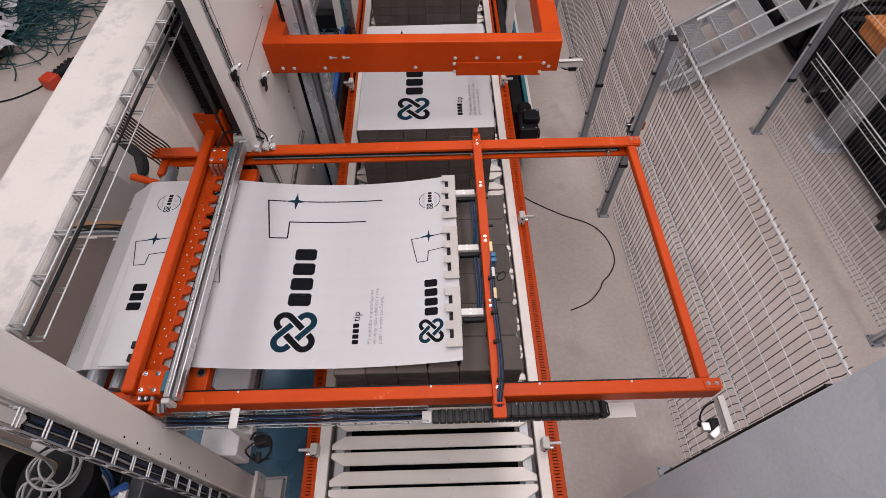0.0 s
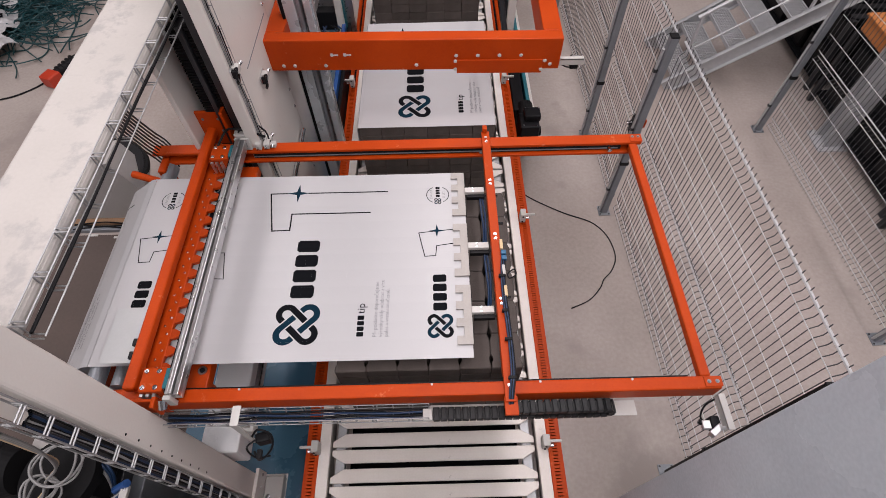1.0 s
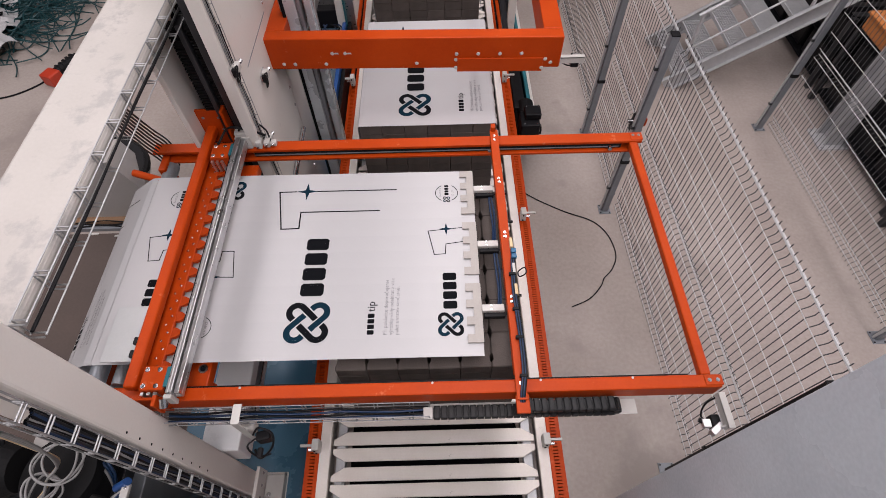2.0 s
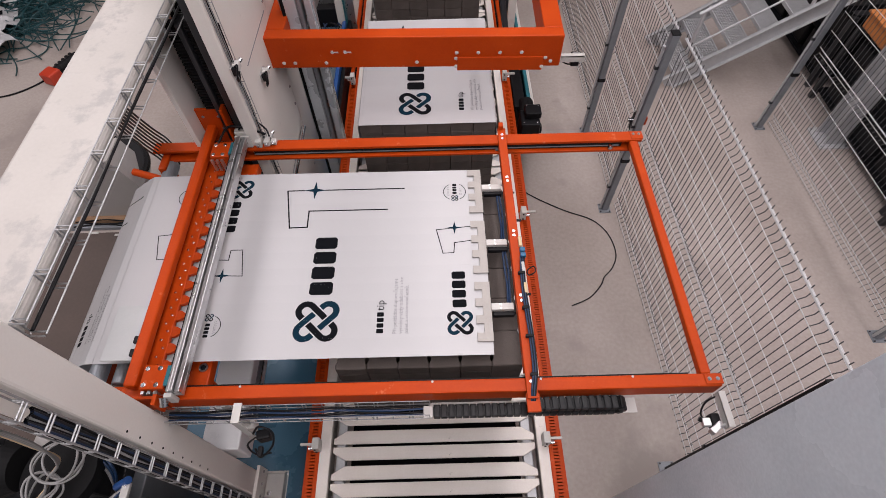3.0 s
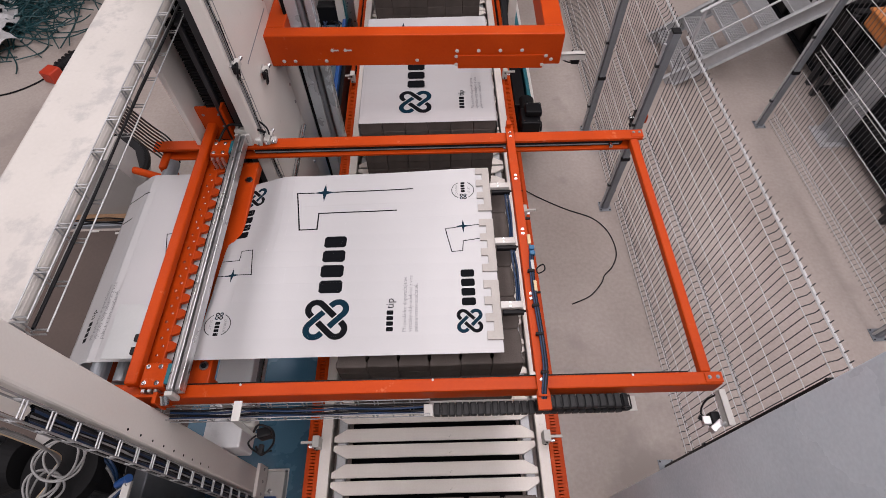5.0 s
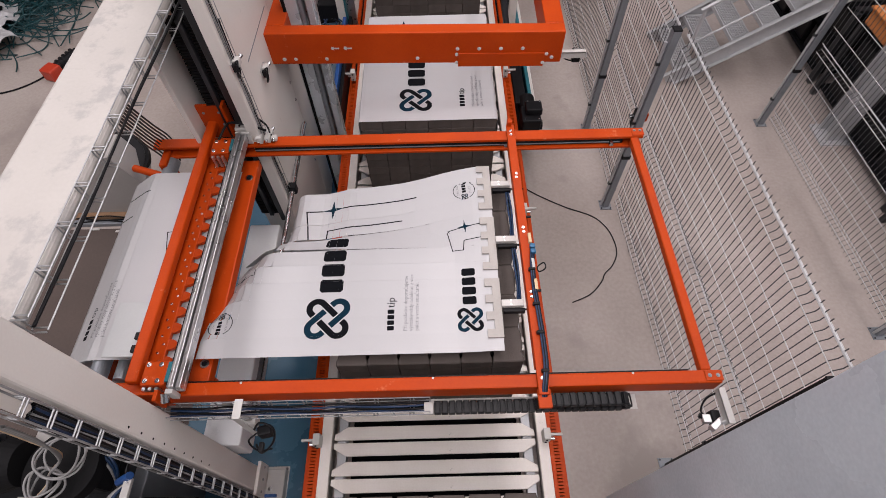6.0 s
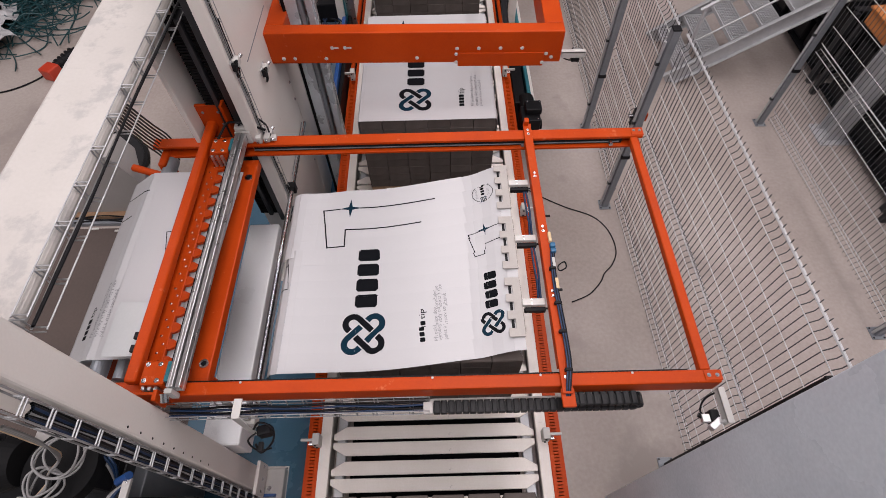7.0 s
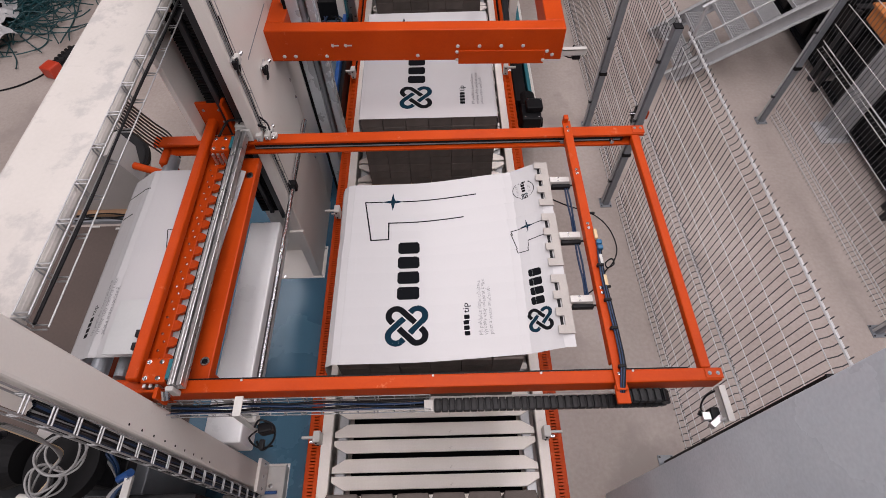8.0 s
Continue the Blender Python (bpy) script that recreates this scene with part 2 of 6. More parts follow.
def slat_conveyor():
    c = thing("slat_conveyor", "pallet conveyor with cream steel slats and orange guards", "conveyor")
    Y0, Y1 = -2.2, 7.4
    for sx in (-1, 1):
        bm = nb()
        a, b = sorted((sx * 0.665, sx * 0.735))
        box(bm, a, b, Y0, Y1, SLAT_Z - 0.02, SLAT_Z + 0.03, 0.006)
        a2, b2 = sorted((sx * 0.70, sx * 0.735))
        box(bm, a2, b2, Y0, Y1, 0.52, SLAT_Z - 0.02)
        part("side_rail", bm, SLAT_PAINT, c, "cream painted side rail")
        # orange guard with slots: a lip, a foot and bars between
        g = nb()
        a, b = sorted((sx * 0.738, sx * 0.765))
        box(g, a, b, Y0, Y1, SLAT_Z - 0.03, SLAT_Z + 0.012, 0.004)
        a, b = sorted((sx * 0.80, sx * 0.84))
        box(g, a, b, Y0, Y1, 0.40, SLAT_Z - 0.05, 0.005)
        part("guard", g, ORANGE, c, "orange slotted side guard")
        s = box(nb(), -0.022, 0.022, 0, 0.013, -0.05, -0.012)
        src = part("guard_bar", s, ORANGE, c)
        src.matrix_basis = pose(sx * 0.783, -1.2, SLAT_Z)
        for i in range(1, 230):
            share("guard_bar", src, c, pose(sx * 0.783, -1.2 + 0.02 * i, SLAT_Z))
        # filler whose near-black colour stands in for shade behind the slots
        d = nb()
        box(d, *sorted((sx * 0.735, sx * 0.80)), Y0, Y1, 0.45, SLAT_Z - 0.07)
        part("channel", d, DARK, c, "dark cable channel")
        ch = nb()
        box(ch, *sorted((sx * 0.575, sx * 0.635)), Y0, Y1, SLAT_Z - 0.09, SLAT_Z - 0.03, 0.004)
        part("chain_guide", ch, GALV, c, "steel chain guide under the slats")
        lg = None
        for y in (-1.6, 0.4, 2.4, 4.4, 6.4):
            m = Matrix.Translation((sx * 0.70, y, 0))
            if lg is None:
                b_ = nb()
                box(b_, -0.04, 0.04, -0.04, 0.04, 0.0, 0.53, 0.004)
                box(b_, -0.08, 0.08, -0.08, 0.08, 0.0, 0.012)
                lg = part("leg", b_, SLAT_PAINT, c)
                lg.matrix_basis = m
            else:
                share("leg", lg, c, m)
    # near-black box added so the slat gaps read as shaded
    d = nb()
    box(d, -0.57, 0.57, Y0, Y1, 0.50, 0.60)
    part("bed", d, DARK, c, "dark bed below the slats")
    # slats in pairs, with cut corners on the outer side of each pair
    first = {}
    y = 0.117 - 0.217 * 10
    while y < Y1 - 0.2:
        for k, (a, b) in enumerate(((y - 0.183, y - 0.1015), (y - 0.0835, y))):
            m = Matrix.Translation((0, (a + b) / 2, SLAT_Z))
            if k not in first:
                h = (b - a) / 2
                pts = [(-0.655, -h), (0.655, -h), (0.655, -0.15 * h), (0.572, h), (-0.572, h), (-0.655, -0.15 * h)]
                if k == 0:
                    pts = [(x, -v) for x, v in pts][::-1]
                bm = prism(nb(), pts, -0.012, 0.0)
                es = [e for e in bm.edges if all(v.co.z > -0.001 for v in e.verts)]
                bmesh.ops.bevel(bm, geom=es, offset=0.003, segments=1, affect="EDGES")
                first[k] = part("slat", bm, SLAT_PAINT, c)
                first[k].matrix_basis = m
            else:
                share("slat", first[k], c, m)
        y += 0.217
    lnk = None
    for sx in (-1, 1):
        y = 0.117 - 0.217 * 10
        while y < 1.4:
            m = Matrix.Translation((sx * 0.605, y - 0.0925, SLAT_Z - 0.02))
            if lnk is None:
                b_ = nb()
                box(b_, -0.022, 0.022, -0.03, 0.03, -0.02, 0.006, 0.003)
                rod(b_, (-0.026, 0, 0.002), (0.026, 0, 0.002), 0.007, 8)
                lnk = part("chain_link", b_, GALV, c, "steel chain link between slats")
                lnk.matrix_basis = m
            else:
                share("chain_link", lnk, c, m)
            y += 0.217
    return c


def conveyor_sensor(x, y, sx):
    """A small bracket with a light barrier on the conveyor's edge."""
    t = thing("conveyor_sensor", "white bracket with light barrier on conveyor rail", "sensor", "sensors along the conveyor", pose(x, y, SLAT_Z + 0.03))
    bm = nb()
    box(bm, -0.022, 0.022, -0.035, 0.035, 0.0, 0.10, 0.004)
    box(bm, min(0, sx * 0.10), max(0, sx * 0.10), -0.008, 0.008, 0.055, 0.075, 0.003)
    part("bracket", bm, PALE_GREY, t)
    s = nb()
    rod(s, (sx * 0.02, -0.02, 0.045), (sx * 0.05, -0.02, 0.045), 0.013, 10)
    part("sensor_head", s, CHROME, t, "bright round sensor head")
    for z in (0.02, 0.08):
        b = nb()
        rod(b, (-0.004, -0.036, z), (-0.004, -0.042, z), 0.007, 8)
        part("bolt", b, BLACK, t)
    return t


# ---------- pavers on pallets ----------
STACK_TOP = 1.695
LAYER = (STACK_TOP - SLAT_Z - 0.14) / 9


def pallet(y0):
    p = thing("pallet", "rough wooden pallet on the slat conveyor", "pallet", "pallets", pose(0, y0, SLAT_Z))
    src = None
    for i in range(7):
        m = Matrix.Translation((0, 0.06 + i * 0.18, 0.128))
        if src is None:
            src = part("board", box(nb(), -0.5, 0.5, -0.055, 0.055, -0.012, 0.012, 0.002, seg=1), WOOD, p)
            src.matrix_basis = m
        else:
            share("board", src, p, m)
    blk = None
    for x in (-0.44, 0, 0.44):
        for y in (0.06, 0.6, 1.14):
            m = Matrix.Translation((x, y, 0.07))
            if blk is None:
                blk = part("block", box(nb(), -0.055, 0.055, -0.06, 0.06, -0.046, 0.046, 0.002, seg=1), WOOD, p)
                blk.matrix_basis = m
            else:
                share("block", blk, p, m)
    run = None
    for x in (-0.44, 0, 0.44):
        m = Matrix.Translation((x, 0.6, 0.012))
        if run is None:
            run = part("runner", box(nb(), -0.05, 0.05, -0.6, 0.6, -0.012, 0.012, 0.002, seg=1), WOOD, p)
            run.matrix_basis = m
        else:
            share("runner", run, p, m)
    return p


PAVER_MESH = {}


def paver_mesh(kind):
    if kind not in PAVER_MESH:
        hx, hy, cx, cy = 0.0825, 0.0988, 0.012, 0.040
        pts = [(-hx + cx, -hy), (hx - cx, -hy), (hx, -hy + cy), (hx, hy - cy), (hx - cx, hy), (-hx + cx, hy), (-hx, hy - cy), (-hx, -hy + cy)]
        if kind == "edge":
            pts = [(-hx + 0.003, -hy), (hx - 0.003, -hy), (hx, -hy + 0.006), (hx, -hy + 0.026), (hx - 0.014, -hy + 0.042), (hx - 0.014, -hy + 0.062), (hx, -hy + 0.078),
                   (hx, hy - cy), (hx - cx, hy), (-hx + cx, hy), (-hx, hy - cy), (-hx, -hy + 0.078), (-hx + 0.014, -hy + 0.062), (-hx + 0.014, -hy + 0.042), (-hx, -hy + 0.026), (-hx, -hy + 0.006)]
        bm = prism(nb(), pts, 0.0, LAYER - 0.0016)
        es = [e for e in bm.edges if all(v.co.z > 0.01 for v in e.verts)]
        bmesh.ops.bevel(bm, geom=es, offset=0.005, segments=1, affect="EDGES")
        me = bpy.data.meshes.new("paver")
        bm.to_mesh(me)
        bm.free()
        me.materials.append(PAVER)
        PAVER_MESH[kind] = me
    return PAVER_MESH[kind]


def paver_stack(y0, rng):
    """Nine layers of six by six notched blocks; the inner ones that nothing shows are one near-black core, which shades
    the joints.
    """
    s = thing("paver_stack", "stack of dark grey concrete paving blocks on pallet", "paver stack", "stacks of pavers", pose(0, y0, SLAT_Z + 0.14))
    for k in range(9):
        for i in range(6):
            for j in range(6):
                if k < 8 and 0 < i < 5 and 0 < j < 5:
                    continue
                ob = new("paver", paver_mesh("edge" if j == 0 else "inner"))
                ob.parent = s
                ob.matrix_basis = pose(-0.5 + (i + 0.5) / 6 + rng.uniform(-1, 1) * 0.0012, 0.1 + j * 0.2 + rng.uniform(-1, 1) * 0.0015,
                                       k * LAYER, 0, 0, rng.uniform(-0.4, 0.4))
    # added core blocks light; its near-black colour gives joints and notches their shade
    part("core", box(nb(), -0.34, 0.34, 0.19, 1.01, 0, LAYER * 8 - 0.002), DARK, s)
    return s


# ---------- white portal with lifting columns ----------
def wire_tray(bm, a, b, w, h, side, up, step=0.1, r=0.0035, pairs=False):
    """A wire basket from a to b: long wires and square loops."""
    a, b, side, up = Vector(a), Vector(b), Vector(side).normalized(), Vector(up).normalized()
    d = (b - a)
    for u, v in ((-w / 2, h), (-w / 2, 0), (w / 2, 0), (w / 2, h)) if pairs else ((-w / 2, h), (-w / 2, 0), (-w / 6, 0), (w / 6, 0), (w / 2, 0), (w / 2, h)):
        o = side * u + up * v
        rod(bm, a + o, b + o, r, 6, caps=False)
    n = max(2, int(d.length / step))
    for i in range(n + 1):
        p = a + d * (i / n)
        for k in (-0.009, 0.009) if pairs or i % 2 == 0 else (0,):
            q = p + d.normalized() * k
            c = [q - side * w / 2 + up * h, q - side * w / 2, q + side * w / 2, q + side * w / 2 + up * h]
            for j in range(3):
                rod(bm, c[j], c[j + 1], r, 6, caps=False)
    return bm


def bolt_row(parent, pts, axis=(0, 0, 1), r=0.009, h=0.008, mat=None, src=None):
    """Hexagon bolt heads, each a part, that share one mesh."""
    q = Vector(axis).to_track_quat("Z", "Y").to_matrix().to_4x4()
    if src is None:
        bm = nb()
        bmesh.ops.create_cone(bm, cap_ends=True, segments=6, radius1=r, radius2=r * 0.92, depth=h, matrix=Matrix.Translation((0, 0, h / 2)))
        bmesh.ops.create_cone(bm, cap_ends=True, segments=10, radius1=r * 1.35, radius2=r * 1.35, depth=h * 0.3, matrix=Matrix.Translation((0, 0, h * 0.15)))
        src = part("bolt", bm, mat or CHROME, parent)
        src.matrix_basis = Matrix.Translation(pts[0]) @ q
        pts = pts[1:]
    for p in pts:
        share("bolt", src, parent, Matrix.Translation(p) @ q)
    return src


def portal():
    p = thing("lifting_portal", "white steel portal with two lifting columns and top beam", "machine frame")
    # near column, plain box section on a bolted foot
    part("column", box(nb(), -1.56, -1.30, -0.40, -0.235, 0.0, 3.3, 0.012), WHITE_STEEL, p, "cream white near column")
    bm = nb()
    box(bm, -1.62, -1.155, -0.44, -0.19, 0.0, 0.02, 0.003)
    box(bm, -1.296, -1.19, -0.39, -0.245, 0.02, 0.085, 0.004)
    foot = part("foot_plate", bm, WHITE_STEEL, p, "bolted foot plate")
    bolt_row(foot, [(-1.175, -0.42, 0.02), (-1.175, -0.21, 0.02)])
    fl = part("flange", box(nb(), -1.30, -1.276, -0.43, -0.205, 0.16, 0.34, 0.003), WHITE_STEEL, p)
    bolt_row(fl, [(-1.276, -0.40, 0.25), (-1.276, -0.318, 0.25), (-1.276, -0.235, 0.25)], (1, 0, 0))
    for i in range(9):
        h = nb()
        rod(h, (-1.3005, -0.375, 1.15 + i * 0.11), (-1.2985, -0.375, 1.15 + i * 0.11), 0.006, 8)
        part("tapped_hole", h, DARK, p)
    t = wire_tray(nb(), (-1.315, -0.452, 0.12), (-1.315, -0.452, 2.76), 0.070, -0.04, (0, 1, 0), (1, 0, 0), 0.14, 0.0042, True)
    part("cable_tray", t, TRAY, p, "zinc wire cable tray")
    # far column, a wide channel with lifting belts inside
    bm = nb()
    box(bm, -1.52, -1.485, 1.50, 1.86, 0.93, 2.675, 0.004)
    box(bm, -1.17, -1.09, 1.50, 2.40, 0.0, 3.4, 0.008)
    box(bm, -1.485, -1.17, 1.80, 1.86, 0.0, 2.675)
    part("column", bm, WHITE_STEEL, p, "white channel column with open front")
    # near-black plate before the white back wall puts the recess shade in colour
    part("guide_back", box(nb(), -1.42, -1.17, 1.77, 1.80, 0.9, 2.675), DARK, p, "dark channel behind the belts")
    for x in (-1.375, -1.268):
        b = nb()
        box(b, x - 0.03, x + 0.03, 1.63, 1.645, 0.9, 2.67)
        for i in range(85):
            z = 0.91 + i * 0.0205
            box(b, x - 0.032, x + 0.032, 1.622, 1.632, z, z + 0.011)
        part("toothed_belt", b, RUBBER, p, "black toothed lifting belt")
    g = nb()
    box(g, -1.338, -1.305, 1.60, 1.70, 0.9, 2.67, 0.006)
    part("guide_rail", g, DARK_STEEL, p, "dark steel guide rail")
    g = nb()
    box(g, -1.235, -1.175, 1.55, 1.60, 0.9, 3.4, 0.006)
    part("guide_rail", g, DARK_STEEL, p)
    bm = nb()
    box(bm, -1.20, -1.06, 1.48, 1.84, 0.0, 0.02, 0.003)
    box(bm, -1.48, -1.06, 1.48, 1.84, 0.0, 0.018, 0.003)
    foot = part("foot_plate", bm, WHITE_STEEL, p, "bolted foot plate")
    bolt_row(foot, [(-1.08, 1.50, 0.02), (-1.08, 1.81, 0.02), (-1.44, 1.50, 0.018)])
    part("flange", box(nb(), -1.19, -1.075, 1.475, 1.50, 0.62, 0.80, 0.004), WHITE_STEEL, p)
    t = wire_tray(nb(), (-1.085, 1.545, 1.2), (-1.085, 1.545, 3.3), 0.045, 0.02, (0, 1, 0), (1, 0, 0), 0.12, 0.0022)
    part("cable_tray", t, TRAY, p)
    part("tray_cable", tube(nb(), [(-1.078, 1.545 + 0.008 * (i % 2), 1.2 + 0.2 * i) for i in range(11)], 0.006), BLACK, p)
    # low crossbeam between the columns
    part("crossbeam", box(nb(), -1.48, -1.235, -0.22, 1.50, 0.66, 0.92, 0.012), BRIGHT_WHITE, p, "bright white low crossbeam")
    part("drive_shaft", rod(nb(), (-1.055, -0.16, 1.26), (-1.055, 2.30, 1.26), 0.017, 16), CHROME, p, "bright steel drive shaft")
    part("bearing", box(nb(), -1.088, -1.025, 1.56, 1.62, 1.22, 1.30, 0.01), BLACK, p)
    hang = nb()
    box(hang, -1.10, -1.02, -0.19, -0.14, 1.22, 1.30, 0.008)
    box(hang, -1.08, -1.04, -0.17, -0.16, 1.30, 1.75, 0.003)
    part("bearing", hang, PALE_GREY, p)
    # top beam
    part("top_beam", box(nb(), -1.705, -1.352, -0.234, 5.5, 2.68, 2.75, 0.025, seg=3), SCUFFED, p, "white top beam with scuffed paint")
    t = wire_tray(nb(), (-1.352, -0.2, 2.718), (-1.352, 4.0, 2.718), 0.10, 0.055, (0, 0, 1), (1, 0, 0), 0.19, 0.0034, True)
    part("cable_tray", t, TRAY, p, "zinc wire cable tray beside the beam")
    for k in range(3):
        pts = [(-1.338 + 0.008 * k, -0.2 + 0.3 * i, 2.685 + 0.006 * k + 0.004 * math.sin(i * 1.7 + k)) for i in range(14)]
        part("tray_cable", tube(nb(), pts, 0.006), BLACK if k else CABLE_GREY, p)
    for k in range(9):
        pts = [(-1.335 + 0.006 * math.sin(i * 2.1 + k), -0.482 + 0.0075 * k, 0.15 + 0.24 * i) for i in range(11)]
        part("tray_cable", tube(nb(), pts, 0.0072), (BLACK, CABLE_BLUE, DARK_STEEL, BLACK, CABLE_GREY)[k % 5], p)
    return p


def cable_bundle():
    """Eight black hoses that run from the top tray to the lifting frame."""
    t = thing("hose_bundle", "flat bundle of thin black hoses and cables", "hoses")
    for i in range(8):
        u = i / 7
        a = Vector((-1.406, 0.970, 2.660)).lerp(Vector((-1.422, 0.856, 2.660)), u)
        b = Vector((-1.791, 1.660, 1.757)).lerp(Vector((-1.871, 1.580, 1.641)), u)
        pts = [a + Vector((0, 0, 0.05)), a, a.lerp(b, 0.5) + Vector((0, 0, -0.012)), b, b + Vector((-0.02, 0.04, -0.22))]
        part("hose", tube(nb(), pts, 0.0055), BLACK, t)
    return t


def rear_column():
    """The neighbouring lifting column beyond, with its bright guides."""
    t = thing("rear_column", "white rear lifting column with bright steel guides", "machine column")
    part("column", box(nb(), -1.30, -1.10, 2.42, 2.75, 0.0, 3.4, 0.012), WHITE_STEEL, t)
    for x, w, m in ((-0.925, 0.085, POLISHED), (-0.80, 0.05, POLISHED), (-0.862, 0.03, POST_GREY), (-0.982, 0.02, DARK)):
        part("guide_rail", box(nb(), x - w / 2, x + w / 2, 2.40, 2.469, 0.0 if x < -0.85 else 0.88, 3.2, 0.006), m, t)
    part("back_plate", box(nb(), -1.02, -0.77, 2.47, 2.50, 0.88, 3.2, 0.004), ALU, t, "grey aluminium back plate")
    bolt_row(t, [(-1.09, 2.36, 0.75 + 0.22 * i + 0.05 * (i % 2)) for i in range(9)], (1, 0, 0), r=0.010)
    for z in (1.22, 2.28):
        part("panel_seam", box(nb(), -1.09, -1.0875, 1.75, 2.34, z, z + 0.006), POST_GREY, t)
    return t


# ---------- mesh fence ----------
def fence_post(x, y, h=2.05, mat=None, w=0.03):
    t = thing("fence_post", "grey steel fence post with bolted foot plate", "fence post", "fence posts", pose(x, y, 0))
    part("post", box(nb(), -w, w, -w, w, 0.0, h, 0.005), mat or POST_GREY, t)
    part("cap", box(nb(), -w - 0.002, w + 0.002, -w - 0.002, w + 0.002, h, h + 0.012, 0.004), BLACK, t)
    foot = part("foot_plate", box(nb(), -0.06, 0.06, -0.06, 0.06, 0.0, 0.01, 0.002), POST_GREY, t)
    bolt_row(foot, [(0.046, 0.046, 0.01), (-0.046, 0.046, 0.01), (-0.046, -0.046, 0.01), (0.046, -0.046, 0.01)], r=0.006, mat=DARK_STEEL)
    cl = nb()
    box(cl, -w - 0.005, w + 0.012, -w - 0.005, w + 0.005, 0.73, 0.77, 0.004)
    part("clamp", cl, BLACK, t)
    if mat is None:
        part("conduit", rod(nb(), (-w - 0.014, 0.0, 0.02), (-w - 0.014, 0.0, h - 0.1), 0.012, 10), GALV, t, "thin galvanised conduit")
        for z in (0.35, 1.15, 1.75):
            part("conduit_clip", box(nb(), -w - 0.030, -w + 0.001, -0.018, 0.018, z, z + 0.025, 0.003), DARK_STEEL, t)
    return t


def mesh_panel(x, y0, y1, z0=0.09, z1=2.07, xe=None):
    """A wire panel with folds; verticals every 50 mm, lying along y."""
    t = thing("mesh_panel", "zinc-plated wire mesh fence panel with stiffening folds", "fence panel", "mesh fence panels")
    xe = x if xe is None else xe
    folds = (z0 + 0.09, z0 + 0.97)
    prof = [(z0, 0.0)]
    for f in folds:
        prof += [(f - 0.05, 0.0), (f - 0.018, 0.032), (f + 0.018, 0.032), (f + 0.05, 0.0)]
    prof += [(z1 - 0.155, 0.0), (z1 - 0.125, 0.03), (z1 - 0.07, 0.03), (z1 - 0.036, 0.0), (z1, 0.0)]
    n = max(2, int(round((y1 - y0) / 0.05)))
    one = nb()
    for (za, oa), (zb, ob) in zip(prof, prof[1:]):
        rod(one, (oa, 0, za), (ob, 0, zb), 0.0030, 5, caps=False)
    src = part("upright_wire", one, MESH_WIRE, t)
    src.matrix_basis = pose(x, y0, 0)
    for i in range(1, n + 1):
        share("upright_wire", src, t, pose(x + (xe - x) * i / n, y0 + (y1 - y0) * i / n, 0))
    zs = []
    for f in folds:
        zs += [(f - 0.05, 0.0), (f + 0.05, 0.0), (f - 0.018, 0.032), (f + 0.018, 0.032)]
    zs += [(z0 + 0.30, 0), (z0 + 0.50, 0), (z0 + 0.70, 0), (z0 + 1.20, 0), (z0 + 1.40, 0), (z0 + 1.60, 0), (z1 - 0.155, 0), (z1 - 0.038, 0), (z1 - 0.030, 0)]
    src = part("cross_wire", rod(nb(), (x - 0.005, y0, 0), (xe - 0.005, y1, 0), 0.0032, 5), WIRE, t)
    src.matrix_basis = pose(zs[0][1], 0, zs[0][0])
    for z, o in zs[1:]:
        share("cross_wire", src, t, pose(o, 0, z))
    part("top_wire", rod(nb(), (x + 0.004, y0, z1 - 0.034), (xe + 0.004, y1, z1 - 0.034), 0.0045, 6), WIRE, t)
    return t


def gate_lock():
    t = thing("gate_lock", "black gate interlock switch with orange actuator", "switch", at=pose(1.80, 2.36, 1.15))
    part("body", box(nb(), -0.03, 0.05, -0.04, 0.06, -0.10, 0.08, 0.008), BLACK, t)
    part("actuator", box(nb(), 0.05, 0.09, 0.0, 0.03, -0.03, 0.05, 0.005), ORANGE, t, "orange actuator")
    part("cable", tube(nb(), [(0, 0, -0.1), (-0.05, 0.02, -0.2), (0.02, 0.03, -0.25), (0.06, 0.0, -0.1)], 0.005), BLACK, t)
    part("latch", box(nb(), -0.09, -0.03, -0.012, 0.012, 0.02, 0.05, 0.003), CHROME, t)
    return t


# ---------- tall grey cabinet beside the platform ----------
def control_cabinet():
    t = thing("control_cabinet", "tall smooth grey steel control cabinet", "cabinet")
    m = Matrix.Translation((1.268, -0.462, 0))
    part("body", box(nb(), 0, 0.9, -2.4, 0.0, 0.02, 3.6, 0.006, m), CABINET, t)
    part("plinth", box(nb(), 0.03, 0.87, -2.37, -0.02, 0.0, 0.02, 0, m), DARK, t)
    return t


